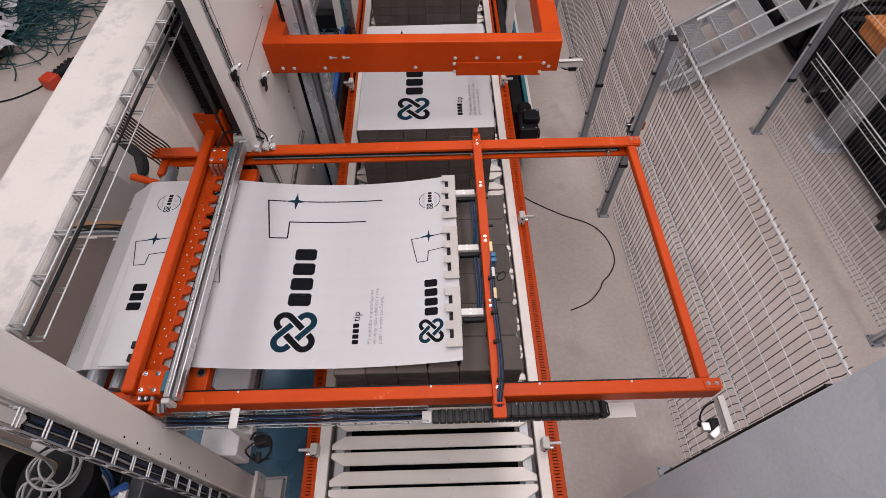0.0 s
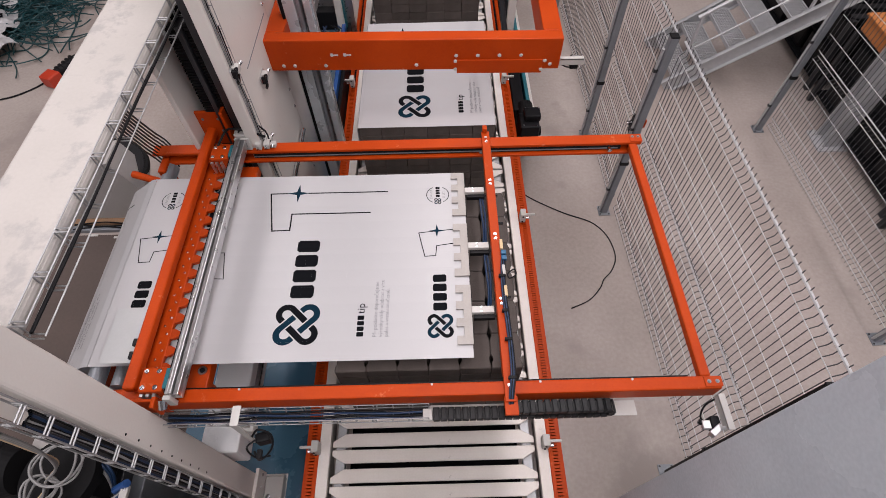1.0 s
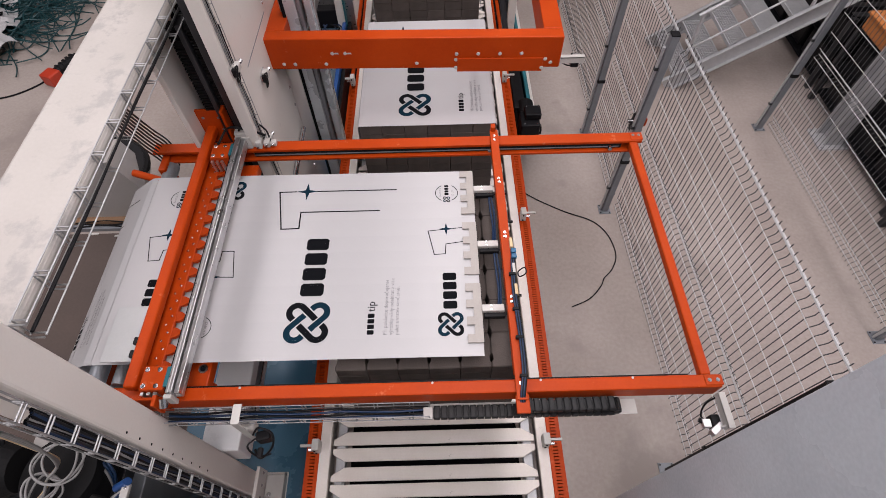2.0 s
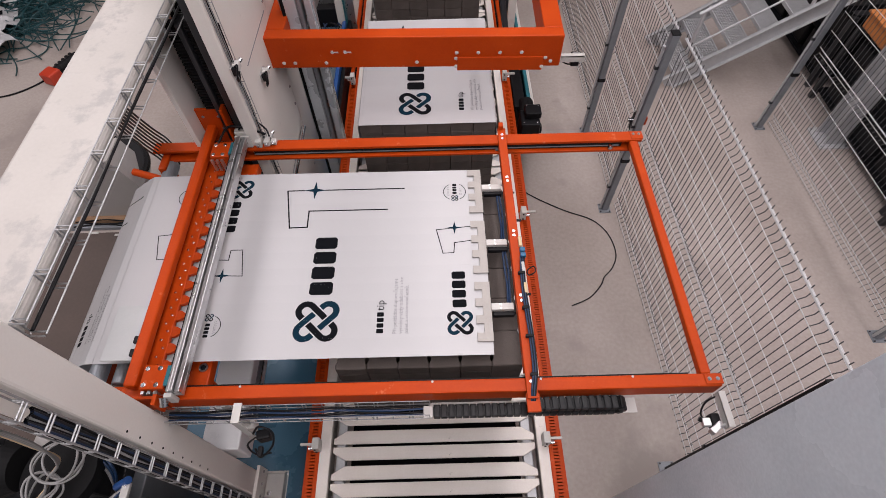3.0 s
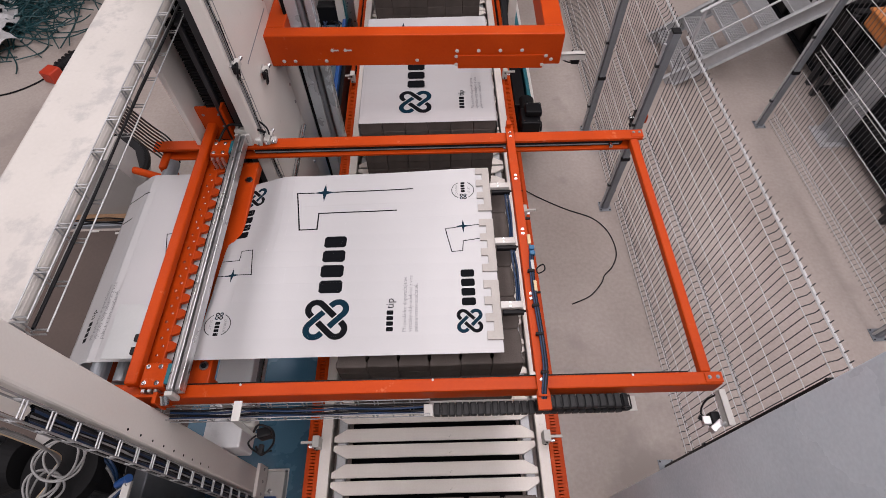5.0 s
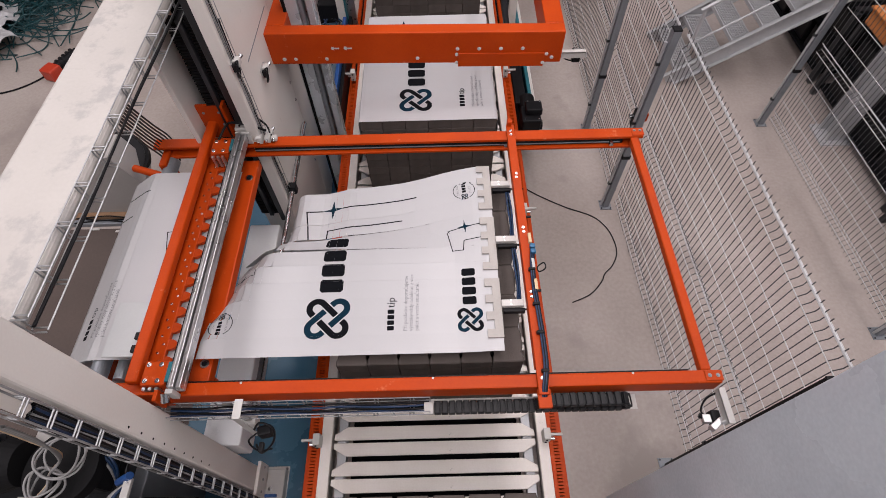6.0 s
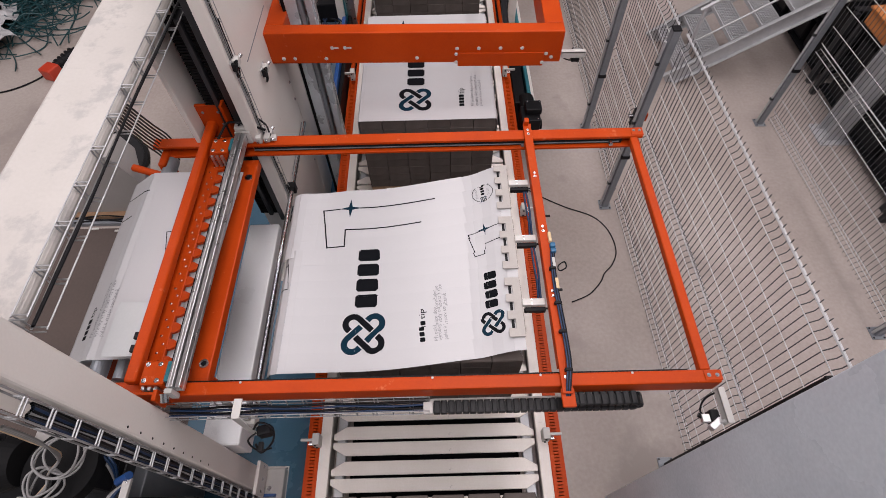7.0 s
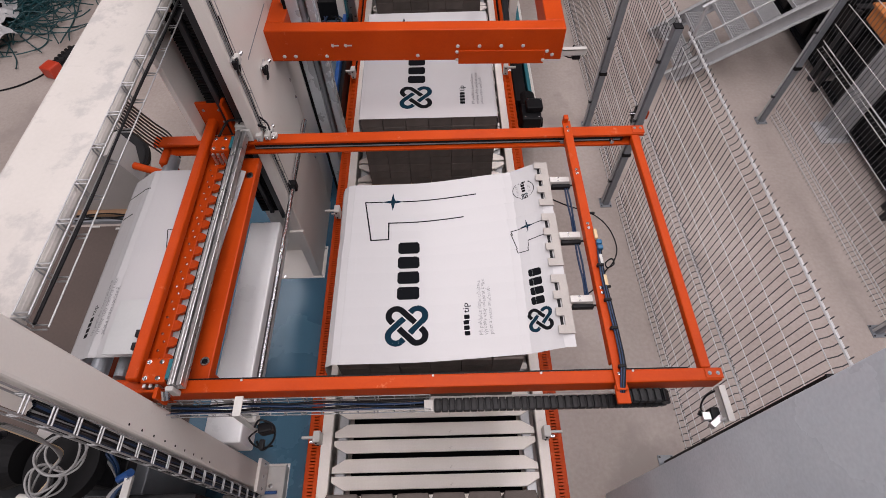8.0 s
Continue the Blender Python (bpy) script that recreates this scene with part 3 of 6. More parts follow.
# ---------- stairs and platform beyond the fence ----------
def stair():
    t = thing("steel_stair", "galvanised steel stair with grating treads and handrail", "stair")
    x0, y0, wid, rise, run, n = 2.95, 4.22, 0.85, 0.185, 0.265, 9
    ang = math.atan2(rise, run)
    L = n * math.hypot(rise, run)
    for y in (y0, y0 + wid):
        m = Matrix.Translation((x0, y, 0.06)) @ Matrix.Rotation(-ang, 4, "Y")
        bm = nb()
        box(bm, -0.05, L, -0.006, 0.006, -0.10, 0.10, 0.002, m)
        box(bm, -0.05, L, -0.045, 0.006, 0.088, 0.10, 0.002, m)
        box(bm, -0.05, L, -0.045, 0.006, -0.10, -0.088, 0.002, m)
        part("stringer", bm, GALV, t)
    # grating tread: frame and bars
    tread = nb()
    for y in (0.03, wid - 0.03):
        box(tread, -0.12, 0.12, y - 0.015, y + 0.015, -0.03, 0.0)
    box(tread, -0.13, -0.115, 0.02, wid - 0.02, -0.04, 0.002)
    box(tread, 0.115, 0.13, 0.02, wid - 0.02, -0.03, 0.0)
    for i in range(1, 8):
        x = -0.12 + i * 0.03
        box(tread, x - 0.003, x + 0.003, 0.03, wid - 0.03, -0.028, -0.001)
    for i in range(1, 24):
        y = 0.03 + i * (wid - 0.06) / 24
        box(tread, -0.12, 0.12, y - 0.003, y + 0.003, -0.012, -0.002)
    src = part("tread", tread, GALV, t, "steel grating tread")
    src.matrix_basis = pose(x0 + 0.16, y0, rise)
    for i in range(1, n):
        share("tread", src, t, pose(x0 + 0.16 + i * run, y0, rise * (i + 1)))
    # handrail
    h = Vector((math.cos(ang), 0, math.sin(ang)))
    a = Vector((x0 + 0.05, y0 + 0.02, 0.95))
    rail = rod(nb(), a, a + h * L, 0.021, 12)
    part("handrail", rail, GALV, t)
    part("knee_rail", rod(nb(), a - Vector((0, 0, 0.45)), a - Vector((0, 0, 0.45)) + h * L, 0.012, 10), GALV, t)
    for k in (0.02, 0.5, 0.98):
        b = a + h * (L * k)
        part("baluster", rod(nb(), b, b - Vector((0, 0, 0.92)), 0.019, 12), GALV, t)
    return t


def platform():
    t = thing("steel_platform", "grey steel platform on posts with dark equipment below", "platform")
    X0, X1, Y0, Y1, Z = 5.4, 8.5, 3.0, 6.5, 1.72
    part("deck", box(nb(), X0, X1, Y0, Y1, Z - 0.04, Z, 0.004), GALV, t)
    for y in (Y0 + 0.05, Y1 - 0.05):
        part("edge_beam", box(nb(), X0, X1, y - 0.05, y + 0.05, Z - 0.22, Z - 0.04, 0.006), POST_GREY, t)
    for x, y in ((X0 + 0.1, Y0 + 0.1), (X1 - 0.1, Y0 + 0.1), (X0 + 0.1, Y1 - 0.1), (X1 - 0.1, Y1 - 0.1)):
        part("post", box(nb(), x - 0.05, x + 0.05, y - 0.05, y + 0.05, 0, Z - 0.2, 0.006), POST_GREY, t)
    return t


def steel_column(x, y):
    """An I-section column on a foot plate."""
    t = thing("steel_column", "pale grey I-section steel column with foot plate", "column", at=pose(x, y, 0))
    bm = nb()
    box(bm, -0.10, 0.10, -0.10, -0.088, 0.012, 3.2, 0.002)
    box(bm, -0.10, 0.10, 0.088, 0.10, 0.012, 3.2, 0.002)
    box(bm, -0.006, 0.006, -0.088, 0.088, 0.012, 3.2)
    part("profile", bm, GALV, t)
    fp = part("foot_plate", box(nb(), -0.17, 0.17, -0.17, 0.17, 0, 0.014, 0.002), GALV, t)
    bolt_row(fp, [(0.14, 0.14, 0.014), (-0.14, 0.14, 0.014), (-0.14, -0.14, 0.014), (0.14, -0.14, 0.014)])
    return t

# ---------- film puller: fixed frame ----------
FZ = 1.85


def puller_frame():
    p = thing("puller_frame", "orange steel frame of the film puller above the conveyor", "machine frame")
    part("near_beam", box(nb(), -1.50, 1.428, -0.187, -0.121, FZ - 0.115, FZ, 0.008), ORANGE, p, "orange painted near beam")
    part("far_beam", box(nb(), -1.81, 1.428, 1.466, 1.548, FZ - 0.024, FZ, 0.006), ORANGE, p, "orange painted far beam")
    part("far_beam_web", box(nb(), -1.80, 1.42, 1.526, 1.545, FZ - 0.068, FZ - 0.025), ORANGE, p)
    part("far_beam_flange", box(nb(), -1.78, 1.428, 1.448, 1.546, FZ - 0.088, FZ - 0.069, 0.004), ORANGE, p)
    part("linear_guide", box(nb(), -1.15, 1.30, 1.472, 1.525, FZ - 0.066, FZ - 0.026, 0.004), BLACK, p, "black linear guide under the far beam")
    part("guide_strip", box(nb(), -1.15, 1.28, 1.467, 1.4715, FZ - 0.052, FZ - 0.045), POST_GREY, p)
    part("linear_guide", box(nb(), -1.25, 1.30, -0.119, -0.098, FZ - 0.08, FZ - 0.05, 0.003), BLACK, p)
    part("end_bar", box(nb(), 1.340, 1.392, -0.121, 1.466, FZ - 0.056, FZ - 0.006, 0.008), ORANGE, p, "orange end bar")
    plate = part("corner_plate", box(nb(), 1.346, 1.432, -0.178, -0.126, FZ, FZ + 0.006, 0.003), ORANGE, p)
    src = bolt_row(plate, [(1.368, -0.152, FZ + 0.006), (1.408, -0.152, FZ + 0.006)], r=0.0075, h=0.006, mat=POST_GREY)
    plate = part("corner_plate", box(nb(), 1.352, 1.432, 1.472, 1.540, FZ, FZ + 0.006, 0.003), ORANGE, p)
    bolt_row(plate, [(1.372, 1.515, FZ + 0.006), (1.41, 1.515, FZ + 0.006)], src=src)
    for x in (-0.92, 0.02, 0.55, 1.0):
        part("rivet", rod(nb(), (x, -0.13, FZ), (x, -0.13, FZ + 0.004), 0.006, 8), PALE_GREY, p)
    part("end_stop", rod(nb(), (1.22, 1.465, FZ - 0.046), (1.22, 1.44, FZ - 0.046), 0.014, 10), CHROME, p)
    # wide flat beam and tubes of the cutting unit
    wide = part("wide_beam", box(nb(), -1.265, -1.145, -0.11, 1.46, FZ - 0.20, FZ - 0.13, 0.008), ORANGE, p, "wide flat orange crossbeam")
    for y in (0.02, 1.30):
        ring = nb()
        bmesh.ops.create_cone(ring, cap_ends=True, segments=20, radius1=0.026, radius2=0.024, depth=0.006, matrix=pose(-1.185, y, FZ - 0.127))
        lug = part("lifting_eye", ring, CHROME, wide, "bright ring with dark centre")
        part("eye_hole", rod(nb(), (-1.185, y, FZ - 0.125), (-1.185, y, FZ - 0.1225), 0.014, 14), DARK, lug)
    part("front_gusset", box(nb(), -1.30, -1.15, -0.12, -0.02, FZ - 0.27, FZ - 0.20, 0.01), ORANGE, p)
    part("rear_tube", box(nb(), -1.455, -1.395, -0.14, 1.66, 1.87, 1.93, 0.014, seg=3), ORANGE, p, "square orange rear tube")
    # brackets that ride on the columns
    for y, s in ((1.60, 1), (-0.215, -1)):
        b = nb()
        for x in (-1.51, -1.29):
            box(b, x - 0.01, x + 0.01, y - (0.04 if s > 0 else 0.015), y + (0.10 if s > 0 else 0.04), 1.80, 2.10 if s > 0 else 1.92, 0.004)
        if s > 0:
            box(b, -1.52, -1.28, y + 0.02, y + 0.04, 1.78, 2.06, 0.004)
        else:
            box(b, -1.52, -1.28, y + 0.02, y + 0.035, 1.72, 1.90, 0.004)
        br = part("column_bracket", b, ORANGE, p)
        if s > 0:
            bolt_row(br, [(-1.45, y + 0.02, 2.0), (-1.35, y + 0.02, 2.0), (-1.45, y + 0.02, 1.9), (-1.35, y + 0.02, 1.9)], (0, -1, 0), src=src)
    # film roller and its holders
    part("film_roller", rod(nb(), (-1.72, -0.08, 1.735), (-1.72, 1.45, 1.735), 0.045, 24), POST_GREY, p, "grey film roller")
    part("roller_holder", box(nb(), -1.77, -1.72, 1.36, 1.50, 1.72, 1.80, 0.01), ORANGE, p)
    part("roller_holder", box(nb(), -1.90, -1.40, -0.11, -0.06, 1.63, 1.70, 0.008), ORANGE, p)
    part("side_bar", box(nb(), -1.80, -1.76, -0.10, 1.50, 1.55, 1.60, 0.006), ORANGE, p)
    part("pinch_roller", rod(nb(), (-1.62, -0.05, 1.70), (-1.62, 0.55, 1.70), 0.035, 18), POST_GREY, p)
    # cable basket hung on the near beam
    t = wire_tray(nb(), (-1.35, -0.228, FZ - 0.150), (0.0, -0.228, FZ - 0.150), 0.070, 0.05, (0, 1, 0), (0, 0, 1), 0.09, 0.003)
    part("cable_tray", t, TRAY, p, "zinc wire basket along the near beam")
    for k in range(4):
        pts = [(-1.30 + 0.144 * i, -0.248 + 0.012 * k + 0.004 * math.sin(2 * i + k), FZ - 0.140 + 0.004 * k) for i in range(10)]
        part("tray_cable", tube(nb(), pts, 0.006), (CABLE_BLUE, BLACK, CABLE_BLUE, BLACK)[k], p)
    # chain support plate
    part("chain_trough", box(nb(), -0.02, 1.04, -0.262, -0.188, FZ - 0.155, FZ - 0.150, 0.0), PALE_GREY, p, "pale grey chain trough")
    return p


def film_cutter():
    c = thing("film_cutter", "orange toothed film cutter with aluminium knife guide", "film cutter")
    comb = nb()
    box(comb, -1.455, -1.350, -0.06, 1.40, 1.80, 1.825, 0.004)
    part("comb_plate", comb, ORANGE, c, "orange comb plate")
    tooth = None
    n = 15
    for i in range(n):
        y = 0.0 + i * 0.0935
        m = Matrix.Translation((-1.350, y, 1.802))
        if tooth is None:
            pts = [(0, -0.030), (0.022, -0.026), (0.043, -0.014), (0.043, 0.014), (0.022, 0.026), (0, 0.030)]
            tooth = part("tooth", prism(nb(), pts, 0.0, 0.02), ORANGE, c)
            tooth.matrix_basis = m
        else:
            share("tooth", tooth, c, m)
    pts = []
    for i in range(n):
        y = 0.0 + i * 0.0935
        pts += [(-1.372, y, 1.825), (-1.392, y + 0.045, 1.825)]
    bolt_row(c, pts, r=0.0048, h=0.005)
    rib = nb()
    box(rib, -1.455, -1.440, -0.06, 1.40, 1.826, 1.868, 0.004)
    part("rib", rib, ORANGE, c)
    # extruded aluminium guide with grooves
    guide = part("knife_guide", box(nb(), -1.222, -1.160, -0.18, 1.47, 1.895, 1.919, 0.002), ALU, c, "aluminium knife guide profile")
    for x0, x1, z1 in ((-1.222, -1.208, 1.962), (-1.203, -1.188, 1.972), (-1.182, -1.160, 1.958)):
        part("guide_rib", box(nb(), x0, x1, -0.18, 1.47, 1.919, z1, 0.002), ALU, guide)
    part("belt_slot", box(nb(), -1.207, -1.204, -0.17, 1.46, 1.9215, 1.945), BLACK, guide)
    part("belt_slot", box(nb(), -1.233, -1.224, -0.17, 1.46, 1.91, 1.95), BLACK, guide)
    for y, s in ((1.38, 1), (-0.10, -1)):
        e = part("end_block", box(nb(), -1.365, -1.25, y - 0.06, y + 0.06, 1.826, 1.94, 0.006), ORANGE, c)
        bolt_row(e, [(-1.345, y - 0.04, 1.94), (-1.345, y + 0.04, 1.94), (-1.285, y - 0.04, 1.94), (-1.285, y + 0.04, 1.94)], r=0.009)
        part("pulley_cover", box(nb(), -1.246, -1.215, y - 0.05, y + 0.05, 1.84, 1.955, 0.004), TEAL_PAINT, e, "teal end cover")
        for k in range(3):
            part("fin", box(nb(), -1.36 + 0.03 * k, -1.345 + 0.03 * k, y - 0.078, y - 0.062, 1.83, 1.92), ALU, e)
    part("end_bracket", box(nb(), -1.232, -1.195, -0.205, -0.181, 1.86, 1.95, 0.004), PALE_GREY, c)
    part("end_bracket", box(nb(), -1.235, -1.14, 1.472, 1.49, 1.86, 1.955, 0.004), PALE_GREY, c)
    part("knuckle", rod(nb(), (-1.24, -0.195, 1.93), (-1.24, -0.23, 1.90), 0.02, 12), CHROME, c)
    # motor and valve at the far end
    part("valve_block", box(nb(), -1.24, -1.16, 1.50, 1.56, 1.85, 1.97, 0.008), PALE_GREY, c)
    for k, x in enumerate((-1.10, -1.05, -1.01)):
        part("valve", box(nb(), x - 0.02, x + 0.018, 1.475 + 0.01 * k, 1.535, 1.852, 1.905 - 0.012 * k, 0.005), PALE_GREY, c)
        part("valve_screw", rod(nb(), (x, 1.475 + 0.01 * k, 1.88), (x, 1.455 + 0.01 * k, 1.88), 0.008, 8), CHROME, c)
    part("hose", tube(nb(), [(-1.34, 1.44, 1.93), (-1.28, 1.52, 1.99), (-1.20, 1.50, 2.02), (-1.12, 1.52, 1.97), (-1.04, 1.50, 1.95)], 0.008), BLACK, c)
    part("hose", tube(nb(), [(-1.20, 1.50, 1.99), (-1.15, 1.58, 2.02), (-1.05, 1.55, 1.96), (-1.02, 1.50, 1.93)], 0.006), BLACK, c)
    # frosted guard over the film at the near end
    gd = thing("film_guard", "frosted clear plastic guard plate over the film", "guard plate", at=pose(0, 0, 0))
    part("plate", box(nb(), -1.66, -1.49, 0.02, 0.33, 1.845, 1.850, 0.002), FROST, gd)
    part("holder", box(nb(), -1.485, -1.462, -0.02, 0.36, 1.84, 1.862, 0.003), PALE_GREY, gd)
    part("clip", box(nb(), -1.50, -1.47, 0.10, 0.14, 1.862, 1.885, 0.005), BLACK, gd)
    part("clip", box(nb(), -1.50, -1.47, 0.03, 0.07, 1.862, 1.885, 0.005), BLACK, gd)
    for y in (0.05, 0.12, 0.30):
        part("support", rod(nb(), (-1.474, y, 1.80), (-1.474, y, 1.842), 0.006, 8), BLACK, gd)
    return c


TEAL_PAINT = material("teal_paint", (0.02, 0.16, 0.20), 0.4, bump=0.05)
FROST = material("frosted_plastic", (0.44, 0.455, 0.46), 0.3, dark=(0.38, 0.395, 0.40), scale=4, bump=0.05)


def laser_sensor(x, y, z, sx, rz=0):
    """A sensor on an arm under a corner of the frame."""
    t = thing("safety_sensor", "white bracket arm with small bright safety sensor", "sensor", "sensors on frames", pose(x, y, z, 0, 0, rz))
    arm = nb()
    box(arm, -0.016, 0.016, -0.17, 0.0, -0.012, 0.0, 0.002)
    box(arm, -0.016, -0.012, -0.17, 0.0, -0.05, 0.0, 0.001)
    part("arm", arm, PALE_GREY, t)
    h = nb()
    box(h, -0.035, 0.035, -0.015, 0.015, -0.02, 0.02, 0.004, Matrix.Translation((sx * 0.05, -0.16, -0.06)) @ Matrix.Rotation(radians(35), 4, "Z"))
    box(h, -0.02, 0.02, -0.02, 0.02, -0.015, 0.015, 0.004, Matrix.Translation((sx * 0.085, -0.13, -0.07)))
    rod(h, (0, -0.15, -0.02), (sx * 0.05, -0.16, -0.06), 0.008, 8)
    part("sensor_head", h, ALU, t, "bright sensor head")
    part("sensor_back", box(nb(), -0.022, 0.022, -0.03, 0.03, -0.065, 0.0, 0.008, Matrix.Translation((sx * 0.04, -0.12, -0.05))), BLACK, t, "black sensor housing")
    part("cable", tube(nb(), [(sx * 0.04, -0.12, -0.11), (sx * 0.07, -0.08, -0.13), (sx * 0.05, -0.03, -0.09), (0.0, -0.01, -0.03)], 0.005), BLACK, t)
    part("lens", rod(nb(), (sx * 0.10, -0.12, -0.07), (sx * 0.115, -0.11, -0.07), 0.012, 10), BLACK, t)
    return t


def camera_unit(x, y, z):
    """The dark switch with cables that hangs on a white strap before the near beam."""
    t = thing("switch_unit", "dark sensor switch with cables on white strap", "sensor", at=pose(x, y, z))
    st = nb()
    box(st, -0.02, 0.02, -0.09, 0.0, -0.006, 0.0, 0.001)
    box(st, -0.018, 0.018, -0.095, -0.089, -0.34, 0.0, 0.001)
    part("strap", st, PALE_GREY, t)
    b = nb()
    box(b, 0.02, 0.09, -0.14, -0.09, -0.27, -0.19, 0.01, Matrix.Rotation(radians(12), 4, "Z"))
    box(b, 0.05, 0.075, -0.20, -0.15, -0.26, -0.23, 0.006)
    part("body", b, BLACK, t)
    part("cable", tube(nb(), [(0.03, -0.10, -0.19), (0.07, -0.08, -0.14), (0.13, -0.10, -0.17), (0.12, -0.15, -0.24), (0.05, -0.19, -0.30), (0.02, -0.15, -0.28)], 0.006), BLACK, t)
    part("cable", tube(nb(), [(0.05, -0.12, -0.18), (0.02, -0.16, -0.17), (0.05, -0.19, -0.24), (0.10, -0.17, -0.30)], 0.005), BLACK, t)
    part("screw_head", rod(nb(), (0.09, -0.10, -0.22), (0.105, -0.10, -0.22), 0.014, 10), CHROME, t)
    return t


def column_sensor(x, y, z, k):
    """A small limit switch with looped cable on a lifting column."""
    t = thing("limit_switch", "small pale limit switch with looped black cable", "switch", "limit switches", pose(x, y, z))
    part("plate", box(nb(), 0.0, 0.012, -0.05, 0.05, -0.02, 0.02, 0.003), ALU, t)
    part("switch_body", box(nb(), 0.012, 0.05, -0.03, 0.02, -0.015, 0.03, 0.006), PALE_GREY, t)
    part("roller", rod(nb(), (0.03, 0.03, 0.0), (0.045, 0.055, 0.01), 0.012, 12), CHROME, t)
    part("base", box(nb(), 0.012, 0.04, -0.055, -0.032, -0.03, 0.02, 0.004), BLACK, t)
    pts = [(0.03, -0.03, 0.02), (0.06, -0.06, 0.05), (0.05, -0.09, 0.0), (0.03, -0.06, -0.06), (0.02, 0.0, -0.08), (0.015, 0.04, -0.04)]
    part("cable", tube(nb(), pts, 0.005), BLACK, t)
    if k == 0:
        part("feeler", rod(nb(), (0.02, 0.0, 0.02), (0.02, 0.01, 0.26), 0.003, 6), BLACK, t)
    return t


# ---------- clamp frame of the next station ----------
def clamp_frame():
    f = thing("clamp_frame", "large orange box frame of the next lifting station", "machine frame")
    X0, X1, Y0 = -1.10, 0.947, 2.127
    mid = Matrix.Translation((-0.08, Y0, 0))
    f.matrix_basis = mid @ Matrix.Rotation(radians(-1.45), 4, "Z") @ mid.inverted()
    front = part("front_beam", box(nb(), X0, X1, Y0, Y0 + 0.10, 1.957, 2.2, 0.008), ORANGE, f, "scuffed orange front beam")
    part("side_beam", box(nb(), X0, X0 + 0.13, Y0 + 0.102, Y0 + 2.2, 2.0, 2.198, 0.008), ORANGE, f)
    part("side_beam", box(nb(), X1 - 0.13, X1, Y0 + 0.102, Y0 + 2.2, 2.0, 2.198, 0.008), ORANGE, f)
    part("rear_beam", box(nb(), X0, X1, Y0 + 2.203, Y0 + 2.33, 2.0, 2.2, 0.008), ORANGE, f)
    cover = part("cover_plate", box(nb(), 0.225, 0.825, Y0 - 0.012, Y0 - 0.001, 1.935, 2.042, 0.003), ORANGE, front)
    src = bolt_row(front, [(x, Y0, 2.073) for x in (0.22, 0.37, 0.52, 0.67)] + [(x, Y0, 2.0) for x in (-1.0, -0.92, -0.70, -0.06, 0.88)], (0, -1, 0), r=0.010, mat=PALE_GREY)
    bolt_row(cover, [(0.215, Y0 - 0.003, 2.03), (0.215, Y0 - 0.003, 1.965), (0.84, Y0 - 0.003, 2.03), (0.82, Y0 - 0.012, 1.965)], (0, -1, 0), src=src)
    for x in (-0.655, -0.565):
        part("name_mark", box(nb(), x, x + 0.055, Y0 - 0.003, Y0 - 0.0005, 2.080, 2.090), PALE_GREY, front)
        part("name_mark", box(nb(), x + 0.004, x + 0.020, Y0 - 0.0035, Y0 - 0.0005, 2.074, 2.098), PALE_GREY, front)
    # orange inner rails and drive parts seen through the frame
    part("inner_bar", box(nb(), 0.56, 0.60, Y0 + 0.103, Y0 + 2.2, 2.02, 2.06, 0.006), BLACK, f)
    for x in (-0.93, -0.86):
        part("guide_bar", box(nb(), x - 0.015, x + 0.015, Y0 + 0.103, Y0 + 2.2, 2.03, 2.10, 0.004), ALU, f)
    part("rail_block", box(nb(), -0.90, -0.84, Y0 + 0.2, Y0 + 0.5, 2.0, 2.03, 0.006), ORANGE, f)
    for x in (X0 + 0.1, X1 - 0.1):
        part("hanger", box(nb(), x - 0.04, x + 0.04, Y0 + 2.05, Y0 + 2.13, 0.0, 2.0, 0.006), WHITE_STEEL, f)
    return f


def drive_motor(x, y):
    m = thing("conveyor_motor", "black geared conveyor drive motor with bolted cover", "motor", at=pose(x, y, 0))
    part("gearbox", box(nb(), -0.09, 0.10, -0.10, 0.12, 0.42, 0.76, 0.015), BLACK, m)
    part("terminal_box", box(nb(), -0.05, 0.11, -0.02, 0.12, 0.76, 0.83, 0.012), BLACK, m)
    part("motor_body", rod(nb(), (0.02, 0.10, 0.58), (0.02, 0.42, 0.58), 0.085, 20), RUBBER, m)
    part("output_cap", rod(nb(), (0.10, 0.02, 0.6), (0.135, 0.02, 0.6), 0.05, 16), RUBBER, m)
    bolt_row(m, [(-0.06, -0.07, 0.762), (0.07, -0.07, 0.762), (-0.03, 0.10, 0.832), (0.09, 0.10, 0.832)], r=0.007)
    part("torque_arm", box(nb(), -0.11, -0.05, -0.06, 0.06, 0.0, 0.45, 0.006), POST_GREY, m)
    return m


def side_channel():
    """Dark drive channel with a blue and a white strip along the right of the far conveyor."""
    t = thing("drive_channel", "dark drive channel with blue rail beside conveyor", "machine cover")
    part("channel", box(nb(), 0.88, 1.00, 3.2, 7.0, 0.0, 0.62, 0.008), BLACK, t)
    part("rail", box(nb(), 1.03, 1.07, 3.3, 7.0, 0.0, 0.60, 0.006), TEAL_PAINT, t)
    part("strip", box(nb(), 1.09, 1.14, 3.3, 7.0, 0.0, 0.45, 0.006), WHITE_STEEL, t)
    return t


